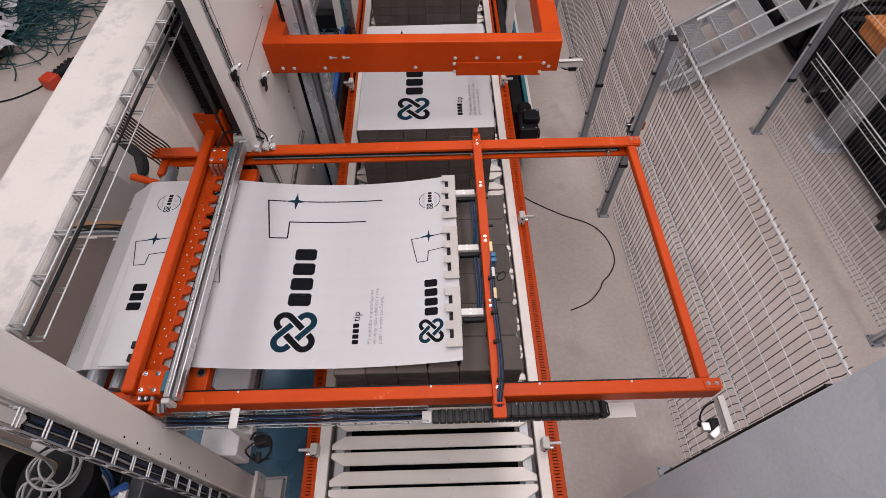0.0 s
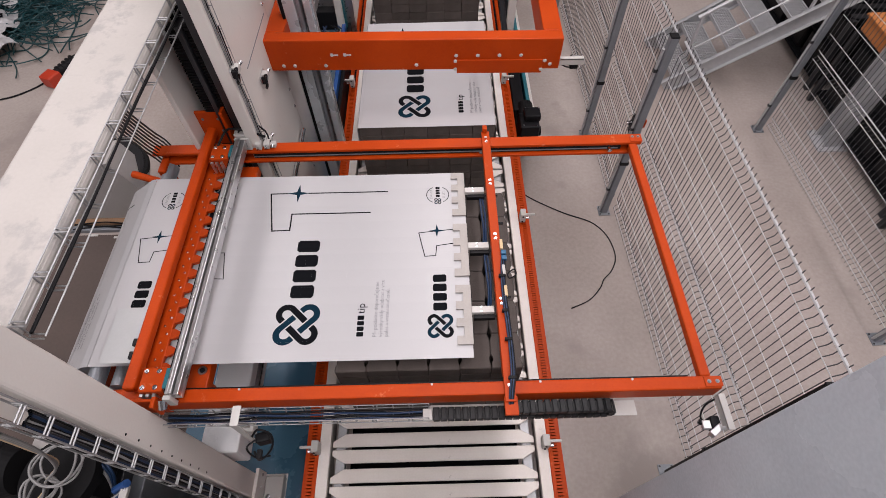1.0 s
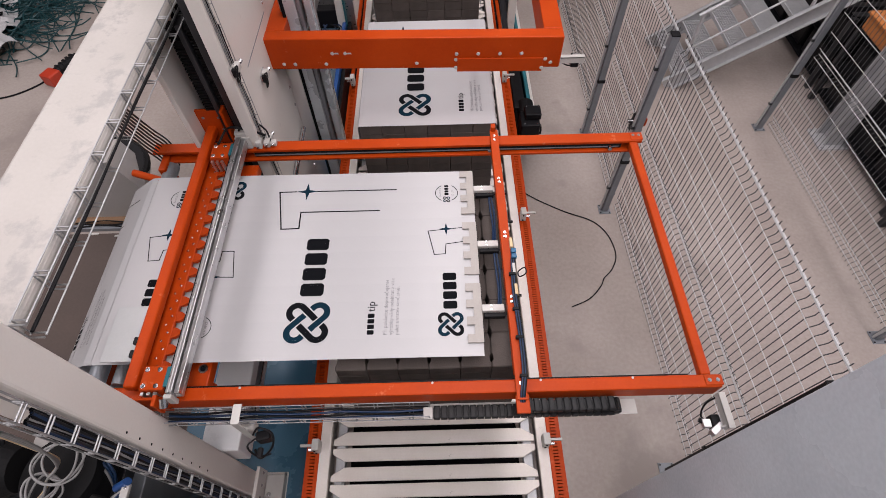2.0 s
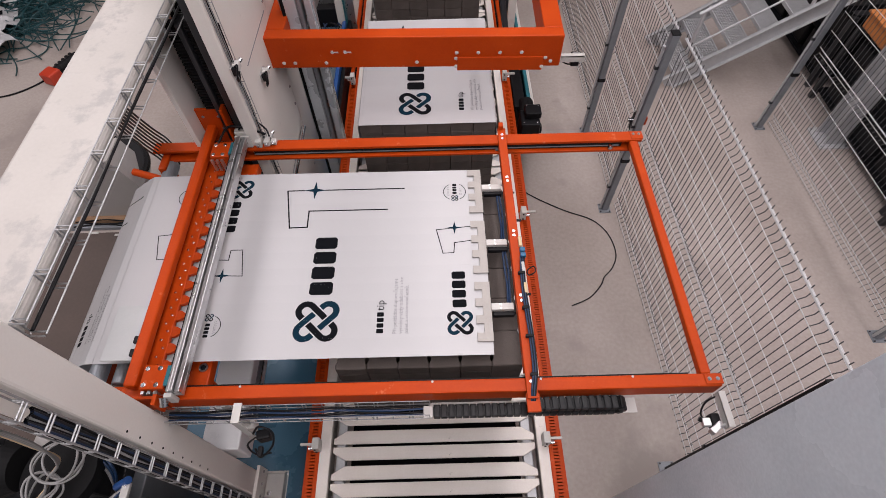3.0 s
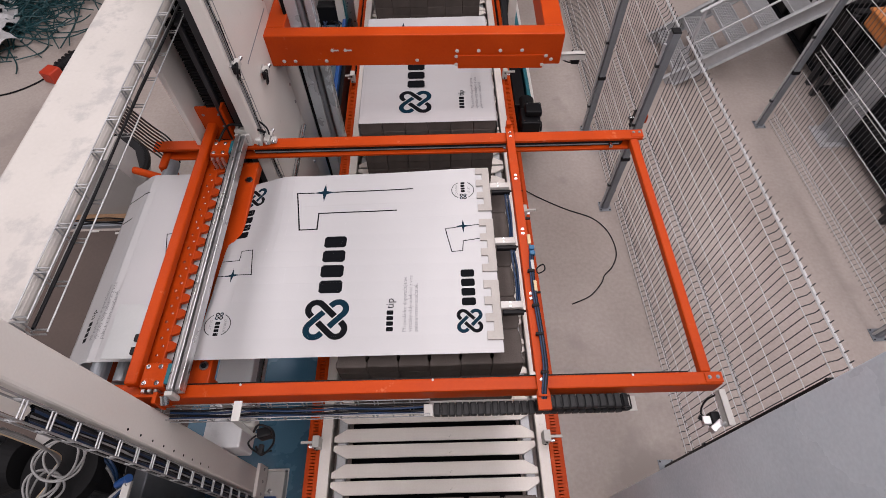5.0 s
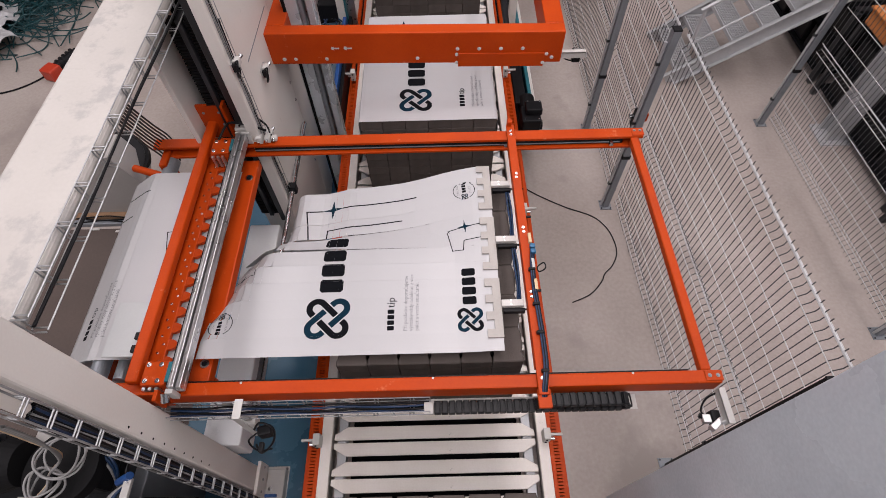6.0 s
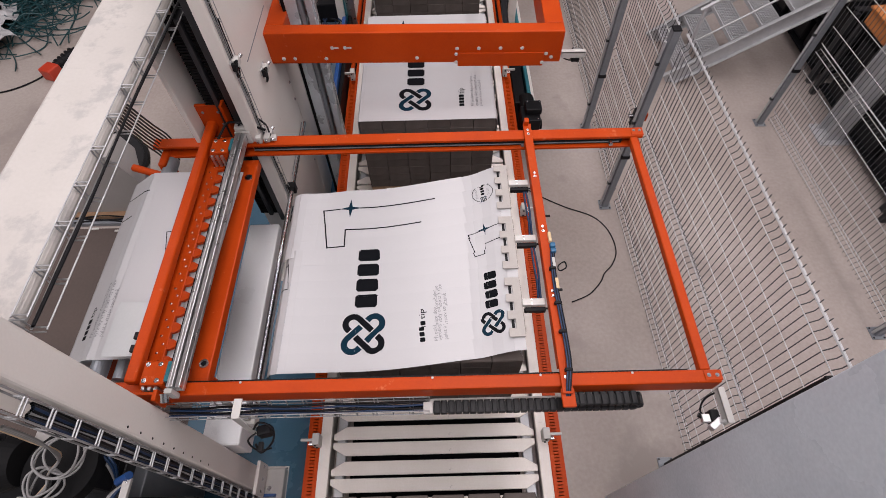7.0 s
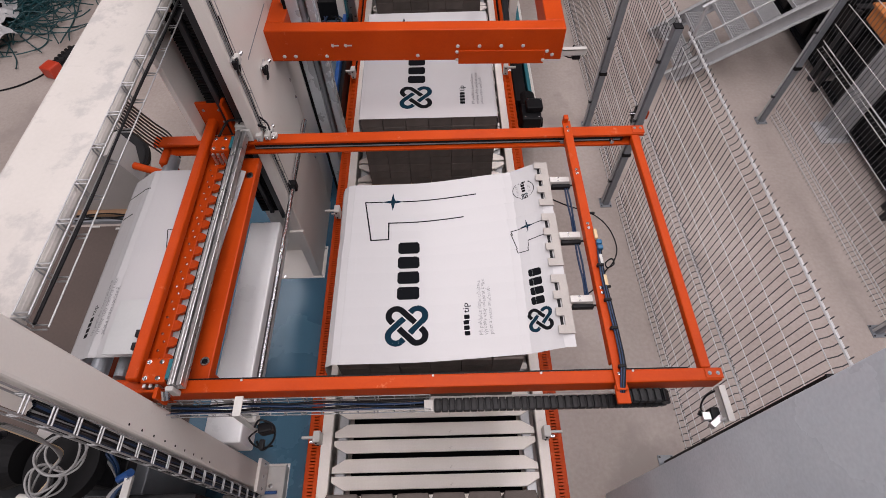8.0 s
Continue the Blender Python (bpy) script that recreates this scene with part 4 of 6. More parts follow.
def blue_drive():
    """Blue and black drive parts left of the far conveyor."""
    t = thing("drive_unit", "blue and black drive unit beside the far conveyor", "machine")
    part("blue_panel", box(nb(), -0.94, -0.90, 2.7, 4.4, 0.0, 1.0, 0.01), BLUE, t, "blue painted panel")
    part("black_cover", box(nb(), -0.895, -0.855, 2.5, 4.3, 0.3, 0.95, 0.012), BLACK, t)
    part("pillow", box(nb(), -1.00, -0.945, 2.55, 2.68, 0.0, 0.4, 0.01), BLACK, t)
    return t


def cable_tangle():
    """Valve island with a bunch of cables beyond the clamp frame."""
    t = thing("valve_island", "grey valve island with tangled dark blue cables", "valve unit", at=pose(-1.11, 4.22, 0.98))
    part("plate", box(nb(), -0.42, 0.30, 0.10, 0.14, -0.98, 0.35, 0.004), ALU, t)
    part("block", box(nb(), -0.22, 0.12, -0.02, 0.10, -0.05, 0.16, 0.008), BLACK, t)
    rng = random.Random(5)
    for k in range(9):
        a = (-0.2 + 0.04 * k, -0.02, 0.0)
        pts = [a, (a[0] + rng.uniform(-.1, .1), -0.10, -0.05 + rng.uniform(-.05, .05)), (rng.uniform(-.25, .15), -0.14, -0.18), (rng.uniform(-.25, .15), -0.08, -0.28), (rng.uniform(-.3, .2), 0.05, -0.45)]
        part("cable", tube(nb(), pts, 0.009), CABLE_BLUE if k % 3 else BLACK, t)
    part("post", box(nb(), -0.52, -0.44, 0.02, 0.12, -0.98, 0.6, 0.006), WHITE_STEEL, t)
    part("post", box(nb(), 0.16, 0.22, 0.0, 0.09, -0.98, 0.6, 0.006), TEAL_PAINT, t)
    return t


# ---------- lower left machinery under the portal ----------
def finned_motor():
    t = thing("lift_motor", "black finned electric lifting motor with gear disc", "motor", at=pose(-2.46, -0.37, 0))
    Z = 1.30
    part("body", rod(nb(), (-0.30, 0, Z), (0.12, 0, Z), 0.125, 28), BLACK, t)
    fin = None
    for i in range(20):
        a = 2 * math.pi * i / 20
        m = Matrix.Translation((-0.10, 0, Z)) @ Matrix.Rotation(a, 4, "X")
        if fin is None:
            fin = part("fin", box(nb(), -0.18, 0.17, -0.004, 0.004, 0.12, 0.158), BLACK, t)
            fin.matrix_basis = m
        else:
            share("fin", fin, t, m)
    part("end_bell", rod(nb(), (0.12, 0, Z), (0.20, 0, Z), 0.15, 28, 0.12), RUBBER, t, "round black end bell")
    part("gear_disc", rod(nb(), (0.42, -0.03, Z - 0.06), (0.42, -0.03, Z + 0.02), 0.20, 40), RUBBER, t, "large black gear disc")
    part("hub", rod(nb(), (0.36, -0.12, Z + 0.02), (0.36, -0.12, Z + 0.05), 0.07, 20), BLACK, t)
    part("gearbox", box(nb(), 0.19, 0.56, -0.12, 0.12, Z - 0.30, Z - 0.062, 0.02), BLACK, t)
    part("terminal_box", box(nb(), -0.22, 0.02, -0.09, 0.07, Z + 0.14, Z + 0.21, 0.012), BLACK, t)
    for i in range(4):
        part("cooling_slot", box(nb(), -0.19 + 0.05 * i, -0.165 + 0.05 * i, -0.07, 0.05, Z + 0.21, Z + 0.216), RUBBER, t)
    part("console", box(nb(), -0.36, 0.60, -0.16, 0.13, 0.0, Z - 0.30, 0.01), DARK_STEEL, t, "dark steel console")
    part("rail_strip", box(nb(), 0.12, 0.62, 0.135, 0.20, 0.0, Z - 0.10, 0.006), UNWINDER_GREY, t, "pale grey rail strip")
    for k in range(3):
        pts = [(0.50 + 0.03 * k, 0.10, Z - 0.28), (0.56 + 0.03 * k, 0.05, Z - 0.05), (0.62 + 0.02 * k, -0.02, Z - 0.10), (0.60, -0.10, Z - 0.28)]
        part("air_hose", tube(nb(), pts, 0.008), CABLE_BLUE if k else CABLE_GREY, t)
    return t


def cable_coils():
    t = thing("cable_coil", "coils of pale grey cable hung beside the motor", "cable")
    for k, (cx, cy, z, r) in enumerate(((-1.95, -0.37, 1.47, 0.115), (-1.955, -0.375, 1.485, 0.106), (-1.93, -0.36, 1.46, 0.10), (-2.05, -0.50, 1.40, 0.085), (-2.045, -0.49, 1.415, 0.072), (-2.03, -0.50, 1.39, 0.078))):
        pts = [(cx + r * math.cos(a) * 1.08, cy + r * math.sin(a), z + 0.02 * math.sin(2 * a + k)) for a in [2 * math.pi * i / 10 for i in range(10)]]
        part("loop", tube(nb(), pts, 0.0065, closed=True), CABLE_GREY, t)
    for k in range(4):
        pts = [(-1.62 - 0.015 * k, -0.43, 2.3), (-1.72 - 0.012 * k, -0.41, 1.95), (-1.86, -0.42 + 0.01 * k, 1.60), (-1.98, -0.46, 1.47), (-2.02, -0.53 + 0.012 * k, 1.40), (-2.10, -0.58, 1.36)]
        part("lead", tube(nb(), pts, 0.006), CABLE_GREY if k < 3 else CREAM, t)
    part("plug", rod(nb(), (-2.10, -0.58, 1.36), (-2.18, -0.57, 1.35), 0.024, 12), PALE_GREY, t, "pale plug")
    part("plug", rod(nb(), (-2.02, -0.60, 1.36), (-2.02, -0.66, 1.34), 0.016, 12), PALE_GREY, t)
    return t


def vented_box():
    t = thing("machine_cover", "black vented machine cover with white bracket", "machine cover", at=pose(-1.66, -0.72, 0))
    Z = 1.10
    part("cover", box(nb(), -0.22, 0.30, -0.30, 0.19, 0.0, Z, 0.01), BLACK, t)
    slot = None
    for r in range(2):
        for i in range(7):
            m = Matrix.Translation((0.06 + 0.032 * i, 0.10 - 0.11 * r, Z + 0.0005))
            if slot is None:
                slot = part("vent_slot", box(nb(), -0.005, 0.005, -0.03, 0.03, 0.0, 0.003), DARK_STEEL, t)
                slot.matrix_basis = m
            else:
                share("vent_slot", slot, t, m)
    part("bracket", box(nb(), -0.055, -0.012, 0.02, 0.27, Z + 0.12, Z + 0.145, 0.003), PALE_GREY, t, "white bracket strip")
    part("bracket_leg", box(nb(), -0.045, -0.022, 0.02, 0.045, Z, Z + 0.12, 0.002), PALE_GREY, t)
    bolt_row(t, [(-0.033, 0.035, Z + 0.145), (-0.033, 0.25, Z + 0.145)], r=0.006)
    for k in range(4):
        pts = [(-0.05, 0.24, Z + 0.13), (-0.11 - 0.01 * k, 0.17, Z + 0.10), (-0.10 - 0.014 * k, 0.07, Z + 0.06), (-0.04, 0.0, Z + 0.02)]
        part("hose", tube(nb(), pts, 0.010), CABLE_GREY if k > 1 else CABLE_BLUE, t)
    part("blue_tube", rod(nb(), (-0.12, 0.26, Z + 0.08), (-0.02, 0.28, Z + 0.16), 0.022, 14), BLUE, t)
    part("ledge", box(nb(), 0.05, 0.50, 0.21, 0.50, 0.0, 0.10, 0.008), PALE_GREY, t, "pale lower ledge")
    part("blue_rail", box(nb(), 0.06, 0.46, 0.30, 0.32, 0.102, 0.13, 0.004), BLUE, t)
    bolt_row(t, [(0.12, 0.38, 0.10), (0.30, 0.37, 0.10), (0.40, 0.36, 0.10)], r=0.012)
    part("base", box(nb(), -1.2, 0.45, -0.75, -0.31, 0.0, 0.75, 0.01), PALE_GREY, t)
    part("side_plate", box(nb(), -0.40, -0.12, 0.20, 0.46, 0.0, 0.90, 0.008), POST_GREY, t, "grey side plate")
    for x in (-0.34, -0.18):
        part("side_screw", rod(nb(), (x, 0.42, 0.90), (x, 0.42, 0.906), 0.010, 8), DARK_STEEL, t)
    part("pipe", rod(nb(), (-0.35, 0.02, 1.0), (-0.35, -0.25, 1.0), 0.03, 14), DARK_STEEL, t)
    part("pipe_cap", rod(nb(), (-0.30, 0.05, 1.08), (-0.25, 0.05, 1.08), 0.02, 12), RED, t)
    return t


# ---------- left yard beyond the portal ----------
def left_machine():
    t = thing("film_unwinder", "white film unwinder box with black wheel", "machine")
    side = [(-3.833, 0.062), (-3.068, 0.064), (-2.822, 0.483), (-2.955, 0.871), (-3.233, 0.821)]
    stand = Matrix.Translation((0, 2.332, 0)) @ Matrix.Rotation(radians(90), 4, "X")
    part("cover", prism(nb(), side, -0.30, 0.0, stand), UNWINDER_GREY, t, "pale grey sheet-metal cover with sloped top")
    part("base_strip", box(nb(), -3.853, -3.028, 2.272, 2.352, 0.0, 0.06, 0.006), WOOD, t, "brown base strip")
    hub = Vector((-3.015, 2.582, 0.62))
    lean = Vector((0.30, -0.50, 0.81))
    part("wheel", rod(nb(), hub - lean * 0.05, hub + lean * 0.05, 0.23, 40), RUBBER, t, "large black roll wheel")
    part("wheel_rim", rod(nb(), hub + lean * 0.05, hub + lean * 0.056, 0.20, 32), BLACK, t)
    part("wheel_hub", rod(nb(), hub + lean * 0.056, hub + lean * 0.07, 0.06, 20), DARK_STEEL, t)
    part("axle", rod(nb(), (-2.824, 2.386, 0.66), (-2.455, 2.255, 0.66), 0.035, 14), ORANGE, t, "orange axle tube")
    part("wheel_stand", box(nb(), hub.x - 0.05, hub.x + 0.05, hub.y - 0.05, hub.y + 0.05, 0.0, 0.56, 0.006), POST_GREY, t)
    part("axle_stand", box(nb(), -2.495, -2.415, 2.215, 2.295, 0.0, 0.64, 0.006), ORANGE, t)
    return t


def floor_channel():
    t = thing("floor_duct", "grey floor duct with cables and debris", "duct")
    part("duct", box(nb(), -4.1, -2.06, 2.19, 2.25, 0.0, 0.05, 0.006), POST_GREY, t)
    rng = random.Random(8)
    for k in range(3):
        pts = [(-3.7 + 0.3 * i, 2.21 + 0.03 * k + rng.uniform(-.02, .02), 0.058) for i in range(6)]
        part("cable", tube(nb(), pts, 0.008), BLACK, t)
    for k in range(4):
        x, y = -3.5 + 0.28 * k + rng.uniform(-.05, .05), 2.14 + rng.uniform(-.02, .02)
        part("scrap", box(nb(), x - 0.05, x + 0.05, y - 0.012, y + 0.012, 0.0, 0.012, 0.003), PALE_GREY, t)
    return t


def pale_cable(name, label, pts, r, mat):
    return cables(name, label, mat, [pts], r)


def red_motor():
    t = thing("motor_unit", "small red and black motor unit on the floor", "motor", at=pose(-4.84, 4.60, 0, 0, 0, -22))
    part("base", box(nb(), -0.10, 0.09, -0.10, 0.08, 0.0, 0.16, 0.02), RED, t, "red housing")
    part("barrel", rod(nb(), (0.0, 0.08, 0.10), (0.03, 0.42, 0.10), 0.06, 16), BLACK, t)
    for i in range(5):
        part("fin", rod(nb(), (0.005, 0.12 + i * 0.06, 0.10), (0.006, 0.135 + i * 0.06, 0.10), 0.075, 16), BLACK, t)
    return t


def strap_heap():
    t = tagged(new("strap_heap"), "heap of dark teal plastic strapping on the floor", "straps", kind="stuff")
    rng = random.Random(11)
    bm = nb()
    for k in range(230):
        cx, cy = -5.95 + rng.gauss(0, 0.36), 6.05 + rng.gauss(0, 0.38)
        a = rng.uniform(-math.pi, math.pi)
        L = rng.uniform(0.4, 1.3) * (1.0 if k < 100 else 1.2)
        z = 0.02 + abs(rng.gauss(0, 0.09)) * math.exp(-((cx + 5.75) ** 2 + (cy - 5.95) ** 2))
        bend = rng.uniform(-2.6, 2.6)
        pts = []
        x, y = cx, cy
        for i in range(7):
            pts.append((x, y, max(0.008, z + 0.05 * math.sin(i * 1.3 + k) * (1 - i / 8))))
            x += math.cos(a) * L / 6
            y += math.sin(a) * L / 6
            a += bend / 6
        tube(bm, pts, 0.0085, 5)
    part("straps", bm, TEAL, t)
    return t


def film_bag(x, y, rz, k):
    """A crumpled piece of white film with a printed bar."""
    t = thing("film_scrap", "crumpled white printed film scrap on straps", "film scrap", "film scraps", pose(x, y, 0.10, 0, 0, rz))
    rng = random.Random(20 + k)
    bm = nb()
    bmesh.ops.create_grid(bm, x_segments=10, y_segments=10, size=0.27)
    for v in bm.verts:
        r = Vector((v.co.x, v.co.y)).length
        v.co.z = 0.10 * noise.noise(Vector((v.co.x * 6, v.co.y * 6, k * 3.1))) + 0.10 - 0.5 * r * r
        v.co.x += 0.04 * noise.noise(Vector((v.co.y * 9, k, 1)))
    bmesh.ops.solidify(bm, geom=bm.faces[:], thickness=0.004)
    part("film", bm, SHEET, t)
    b = nb()
    for i in range(4):
        box(b, -0.14 + i * 0.075, -0.085 + i * 0.075, -0.05, 0.05, 0.128, 0.134, 0.002)
    part("printed_bars", b, INK, t)
    return t


def yellow_hook():
    t = thing("sling_hook", "yellow sling bundle hanging by the column", "sling", at=pose(-1.57, 4.22, 0.0))
    for k in range(4):
        pts = [(0.03 * k, 0, 0.02 + 0.05 * k), (0.06 + 0.03 * k, 0.10, 0.05 + 0.05 * k), (0.0, 0.22, 0.04 + 0.05 * k), (-0.06, 0.10, 0.02 + 0.05 * k)]
        part("loop", tube(nb(), pts, 0.016, closed=True), YELLOW, t)
    return t


def rack(x, y):
    """Dark equipment rack beyond the second fence."""
    t = thing("equipment_rack", "dark steel equipment rack with black crates", "rack", "racks", pose(x, y, 0))
    for px in (-0.5, 0.5):
        for py in (-0.9, 0.9):
            part("upright", box(nb(), px - 0.03, px + 0.03, py - 0.03, py + 0.03, 0, 0.93, 0.004), DARK_STEEL, t)
    for z in (0.12, 0.50, 0.90):
        part("shelf", box(nb(), -0.5, 0.5, -0.9, 0.9, z, z + 0.03, 0.004), DARK, t)
    for i in range(3):
        for z in (0.152, 0.532):
            part("crate", box(nb(), -0.45, 0.45, -0.85 + i * 0.58, -0.35 + i * 0.58, z, z + 0.30, 0.02), BLACK, t)
    slat = part("slat", box(nb(), -0.5, 0.5, -0.04, 0.04, 0.0, 0.012, 0.002), DARK_STEEL, t)
    slat.matrix_basis = pose(0, -0.84, 0.932)
    for i in range(1, 10):
        share("slat", slat, t, pose(0, -0.84 + i * 0.185, 0.932))
    return t


def orange_panel():
    t = thing("orange_crate", "dull orange plastic crate standing on a rack", "crate", at=pose(4.95, 3.62, 0.946))
    part("tub", box(nb(), -0.30, 0.34, -0.30, 0.34, 0.0, 0.16, 0.02), ORANGE_DULL, t)
    part("rim", box(nb(), -0.32, 0.36, -0.32, 0.36, 0.16, 0.185, 0.006), ORANGE_DULL, t)
    return t


ORANGE_DULL = material("dull_orange_paint", (0.55, 0.19, 0.05), 0.5, bump=0.08)

# ---------- printed film ----------
# Film places are (s, y): s runs from the gripped end towards the roll, y across the film.
S_END = 0.388          # film x at rest + s of that place
S_CUT = 1.61           # length of one sheet
FILM_Y0, FILM_Y1 = 0.030, 1.302
INKS = {"black": INK, "teal": TEAL_INK, "grey": GREY_INK, "white": SHEET}


def poly(out, ink, pts, lift=0):
    out.append((ink, [(S_END - x, y) for x, y in pts], lift))


def stroke(out, ink, pts, w, lift=0):
    for (x0, y0), (x1, y1) in zip(pts, pts[1:]):
        d = Vector((x1 - x0, y1 - y0))
        e = d.normalized() * w * 0.5
        n = Vector((-e.y, e.x))
        a, b = Vector((x0, y0)) - e, Vector((x1, y1)) + e
        poly(out, ink, [a + n, a - n, b - n, b + n], lift)


def loop(out, ink, c, length, width, w, turn, lift=0):
    """The outline of a rounded bar, turned, as a band of width w."""
    r = width / 2
    h = length / 2 - r
    mid = []
    for k in range(13):
        a = -math.pi / 2 + math.pi * k / 12
        mid.append((h + r * math.cos(a), r * math.sin(a), math.cos(a), math.sin(a)))
    for k in range(13):
        a = math.pi / 2 + math.pi * k / 12
        mid.append((-h + r * math.cos(a), r * math.sin(a), math.cos(a), math.sin(a)))
    co, si = math.cos(turn), math.sin(turn)
    ring = []
    for x, y, nx, ny in mid:
        ring.append([(c[0] + co * (x + nx * k) - si * (y + ny * k), c[1] + si * (x + nx * k) + co * (y + ny * k)) for k in (-w / 2, w / 2)])
    for i in range(len(ring)):
        a, b = ring[i], ring[(i + 1) % len(ring)]
        poly(out, ink, [a[0], a[1], b[1], b[0]], lift)


def knot(out, c, size):
    """Two crossed rounded loops."""
    q = size * 1.13
    w = size * 0.155
    loop(out, "teal", c, q, size * 0.385, w, radians(45))
    loop(out, "white", c, q, size * 0.385, w * 1.4, radians(-45), 1)
    loop(out, "black", c, q, size * 0.385, w, radians(-45), 2)
    d = size * 0.385 / math.sqrt(2)
    h = size * 0.105
    for k in (-1, 1):
        x = c[0] + k * d
        stroke(out, "white", [(x - h * 0.62, c[1] - h * 0.62), (x + h * 0.62, c[1] + h * 0.62)], w * 1.35, 3)
        stroke(out, "teal", [(x - h * 0.85, c[1] - h * 0.85), (x + h * 0.85, c[1] + h * 0.85)], w * 0.98, 4)


def blocks(out, x0, x1, y0, y1, n=4, ink="black"):
    """A row of plain blocks that stands for a brand name."""
    step = (y1 - y0) / n
    for i in range(n):
        a, b = y0 + step * i + step * 0.10, y0 + step * (i + 1) - step * 0.10
        c = (x1 - x0) * 0.10
        poly(out, ink, [(x0 + c, a), (x1 - c, a), (x1, a + c), (x1, b - c), (x1 - c, b), (x0 + c, b), (x0, b - c), (x0, a + c)])


def star(out, c, r):
    pts = []
    for k in range(16):
        a = math.pi * k / 8
        rr = r * (1.0, 0.36, 0.24, 0.36)[k % 4]
        pts.append((c[0] + rr * math.cos(a), c[1] + rr * math.sin(a)))
    for k in range(16):
        poly(out, "teal", [c, pts[k], pts[(k + 1) % 16]], 1)


def badge(out, c, flip=1):
    """The round guarantee badge: a broken ring, a small knot and blocks."""
    for s in (0, math.pi):
        arc = [(c[0] + 0.070 * math.cos(s + a), c[1] + 0.066 * math.sin(s + a)) for a in [radians(-62 + 124 * k / 12) for k in range(13)]]
        stroke(out, "black", arc, 0.0042)
    knot(out, (c[0], c[1] - flip * 0.052), 0.042)
    blocks(out, c[0] - 0.013, c[0] + 0.013, *sorted((c[1] - flip * 0.02, c[1] + flip * 0.066)))


def right_set(out, dx=0.0):
    star(out, (0.209 + dx, 0.842), 0.048)
    stroke(out, "black", [(0.318 + dx, 0.851), (0.10 + dx, 0.829), (0.136 + dx, 0.660), (0.200 + dx, 0.664), (0.206 + dx, 0.733), (0.311 + dx, 0.748)], 0.0052)
    badge(out, (0.219 + dx, 1.122))
    blocks(out, 0.181 + dx, 0.258 + dx, 0.300, 0.540)
    knot(out, (0.219 + dx, 0.214), 0.132)


def middle_set(out, dx=0.0):
    stroke(out, "black", [(-0.735 + dx, 1.157), (-0.84 + dx, 1.156), (-0.79 + dx, 0.866), (-0.683 + dx, 0.869), (-0.686 + dx, 0.992), (-0.202 + dx, 0.993)], 0.0085)
    stroke(out, "black", [(-0.60 + dx, 1.157), (-0.102 + dx, 1.158)], 0.0085)
    star(out, (-0.665 + dx, 1.157), 0.072)
    blocks(out, -0.618 + dx, -0.487 + dx, 0.392, 0.800)
    knot(out, (-0.557 + dx, 0.243), 0.226)
    blocks(out, -0.231 + dx, -0.194 + dx, 0.160, 0.290)


def left_set(out, dx=0.0):
    knot(out, (-1.137 + dx, 1.176), 0.14)
    blocks(out, -1.196 + dx, -1.117 + dx, 0.838, 1.082)
    stroke(out, "black", [(-1.25 + dx, 0.651), (-1.112 + dx, 0.645), (-1.112 + dx, 0.714), (-1.043 + dx, 0.714), (-1.013 + dx, 0.536), (-1.25 + dx, 0.545)], 0.0052)
    star(out, (-1.130 + dx, 0.540), 0.050)
    badge(out, (-1.140 + dx, 0.226), -1)


def letters(text, size, x, y, turn, lift):
    """Flat mesh of a line of words, laid on the film at x, y, turned."""
    cu = bpy.data.curves.new("words", "FONT")
    cu.body, cu.size, cu.resolution_u = text, size, 2
    ob = bpy.data.objects.new("words", cu)
    scene.collection.objects.link(ob)
    bpy.context.view_layer.update()
    me = bpy.data.meshes.new_from_object(ob.evaluated_get(bpy.context.evaluated_depsgraph_get()))
    bpy.data.objects.remove(ob)
    bpy.data.curves.remove(cu)
    me.transform(pose(S_END - 0, 0, 0) @ Matrix.Diagonal((-1, 1, 1, 1)) @ pose(x, y, lift) @ Matrix.Rotation(turn, 4, "Z"))
    return me


def words(dx=0.0):
    """(ink, mesh) for the lines that can be read."""
    q = radians(90)
    out = [("black", letters("tip", 0.062, -0.194 + dx, 0.297, q, 0.0011))]
    for i, line in enumerate(("Při pokládce doporučujeme", "výrobky vždy odebírat z více", "palet a vrstev současně.")):
        out.append(("grey", letters(line, 0.030, -0.124 + dx + i * 0.031, 0.158, q, 0.0011)))
    q2 = radians(90)
    for c, flip in (((0.219, 1.122), 1),):
        out.append(("grey", letters("ZÁRUKA", 0.020, c[0] - 0.034 + dx, c[1] - 0.036, q2, 0.0011)))
        out.append(("grey", letters("25 LET", 0.020, c[0] + 0.044 + dx, c[1] - 0.030, q2, 0.0011)))
    q3 = radians(-90)
    out.append(("grey", letters("ZÁRUKA", 0.020, -1.140 + 0.034 + dx, 0.226 + 0.036, q3, 0.0011)))
    out.append(("grey", letters("25 LET", 0.020, -1.140 - 0.044 + dx, 0.226 + 0.030, q3, 0.0011)))
    return out


def print_layers(sets):
    """One flat bmesh per ink in film places; z holds the order of the layers."""
    out = []
    text = []
    for dx in sets:
        right_set(out, dx)
        middle_set(out, dx)
        left_set(out, dx)
        text += words(dx)
    layers = {}
    for ink, pts, lift in out:
        bm = layers.setdefault(ink, nb())
        z = 0.0006 + 0.0003 * lift
        vs = [bm.verts.new((s, y, z)) for s, y in pts]
        f = bm.faces.new(vs)
        f.normal_update()
        if f.normal.z < 0:
            f.normal_flip()
    for ink, me in text:
        bm = layers.setdefault(ink, nb())
        bm.from_mesh(me)
        bpy.data.meshes.remove(me)
    return layers


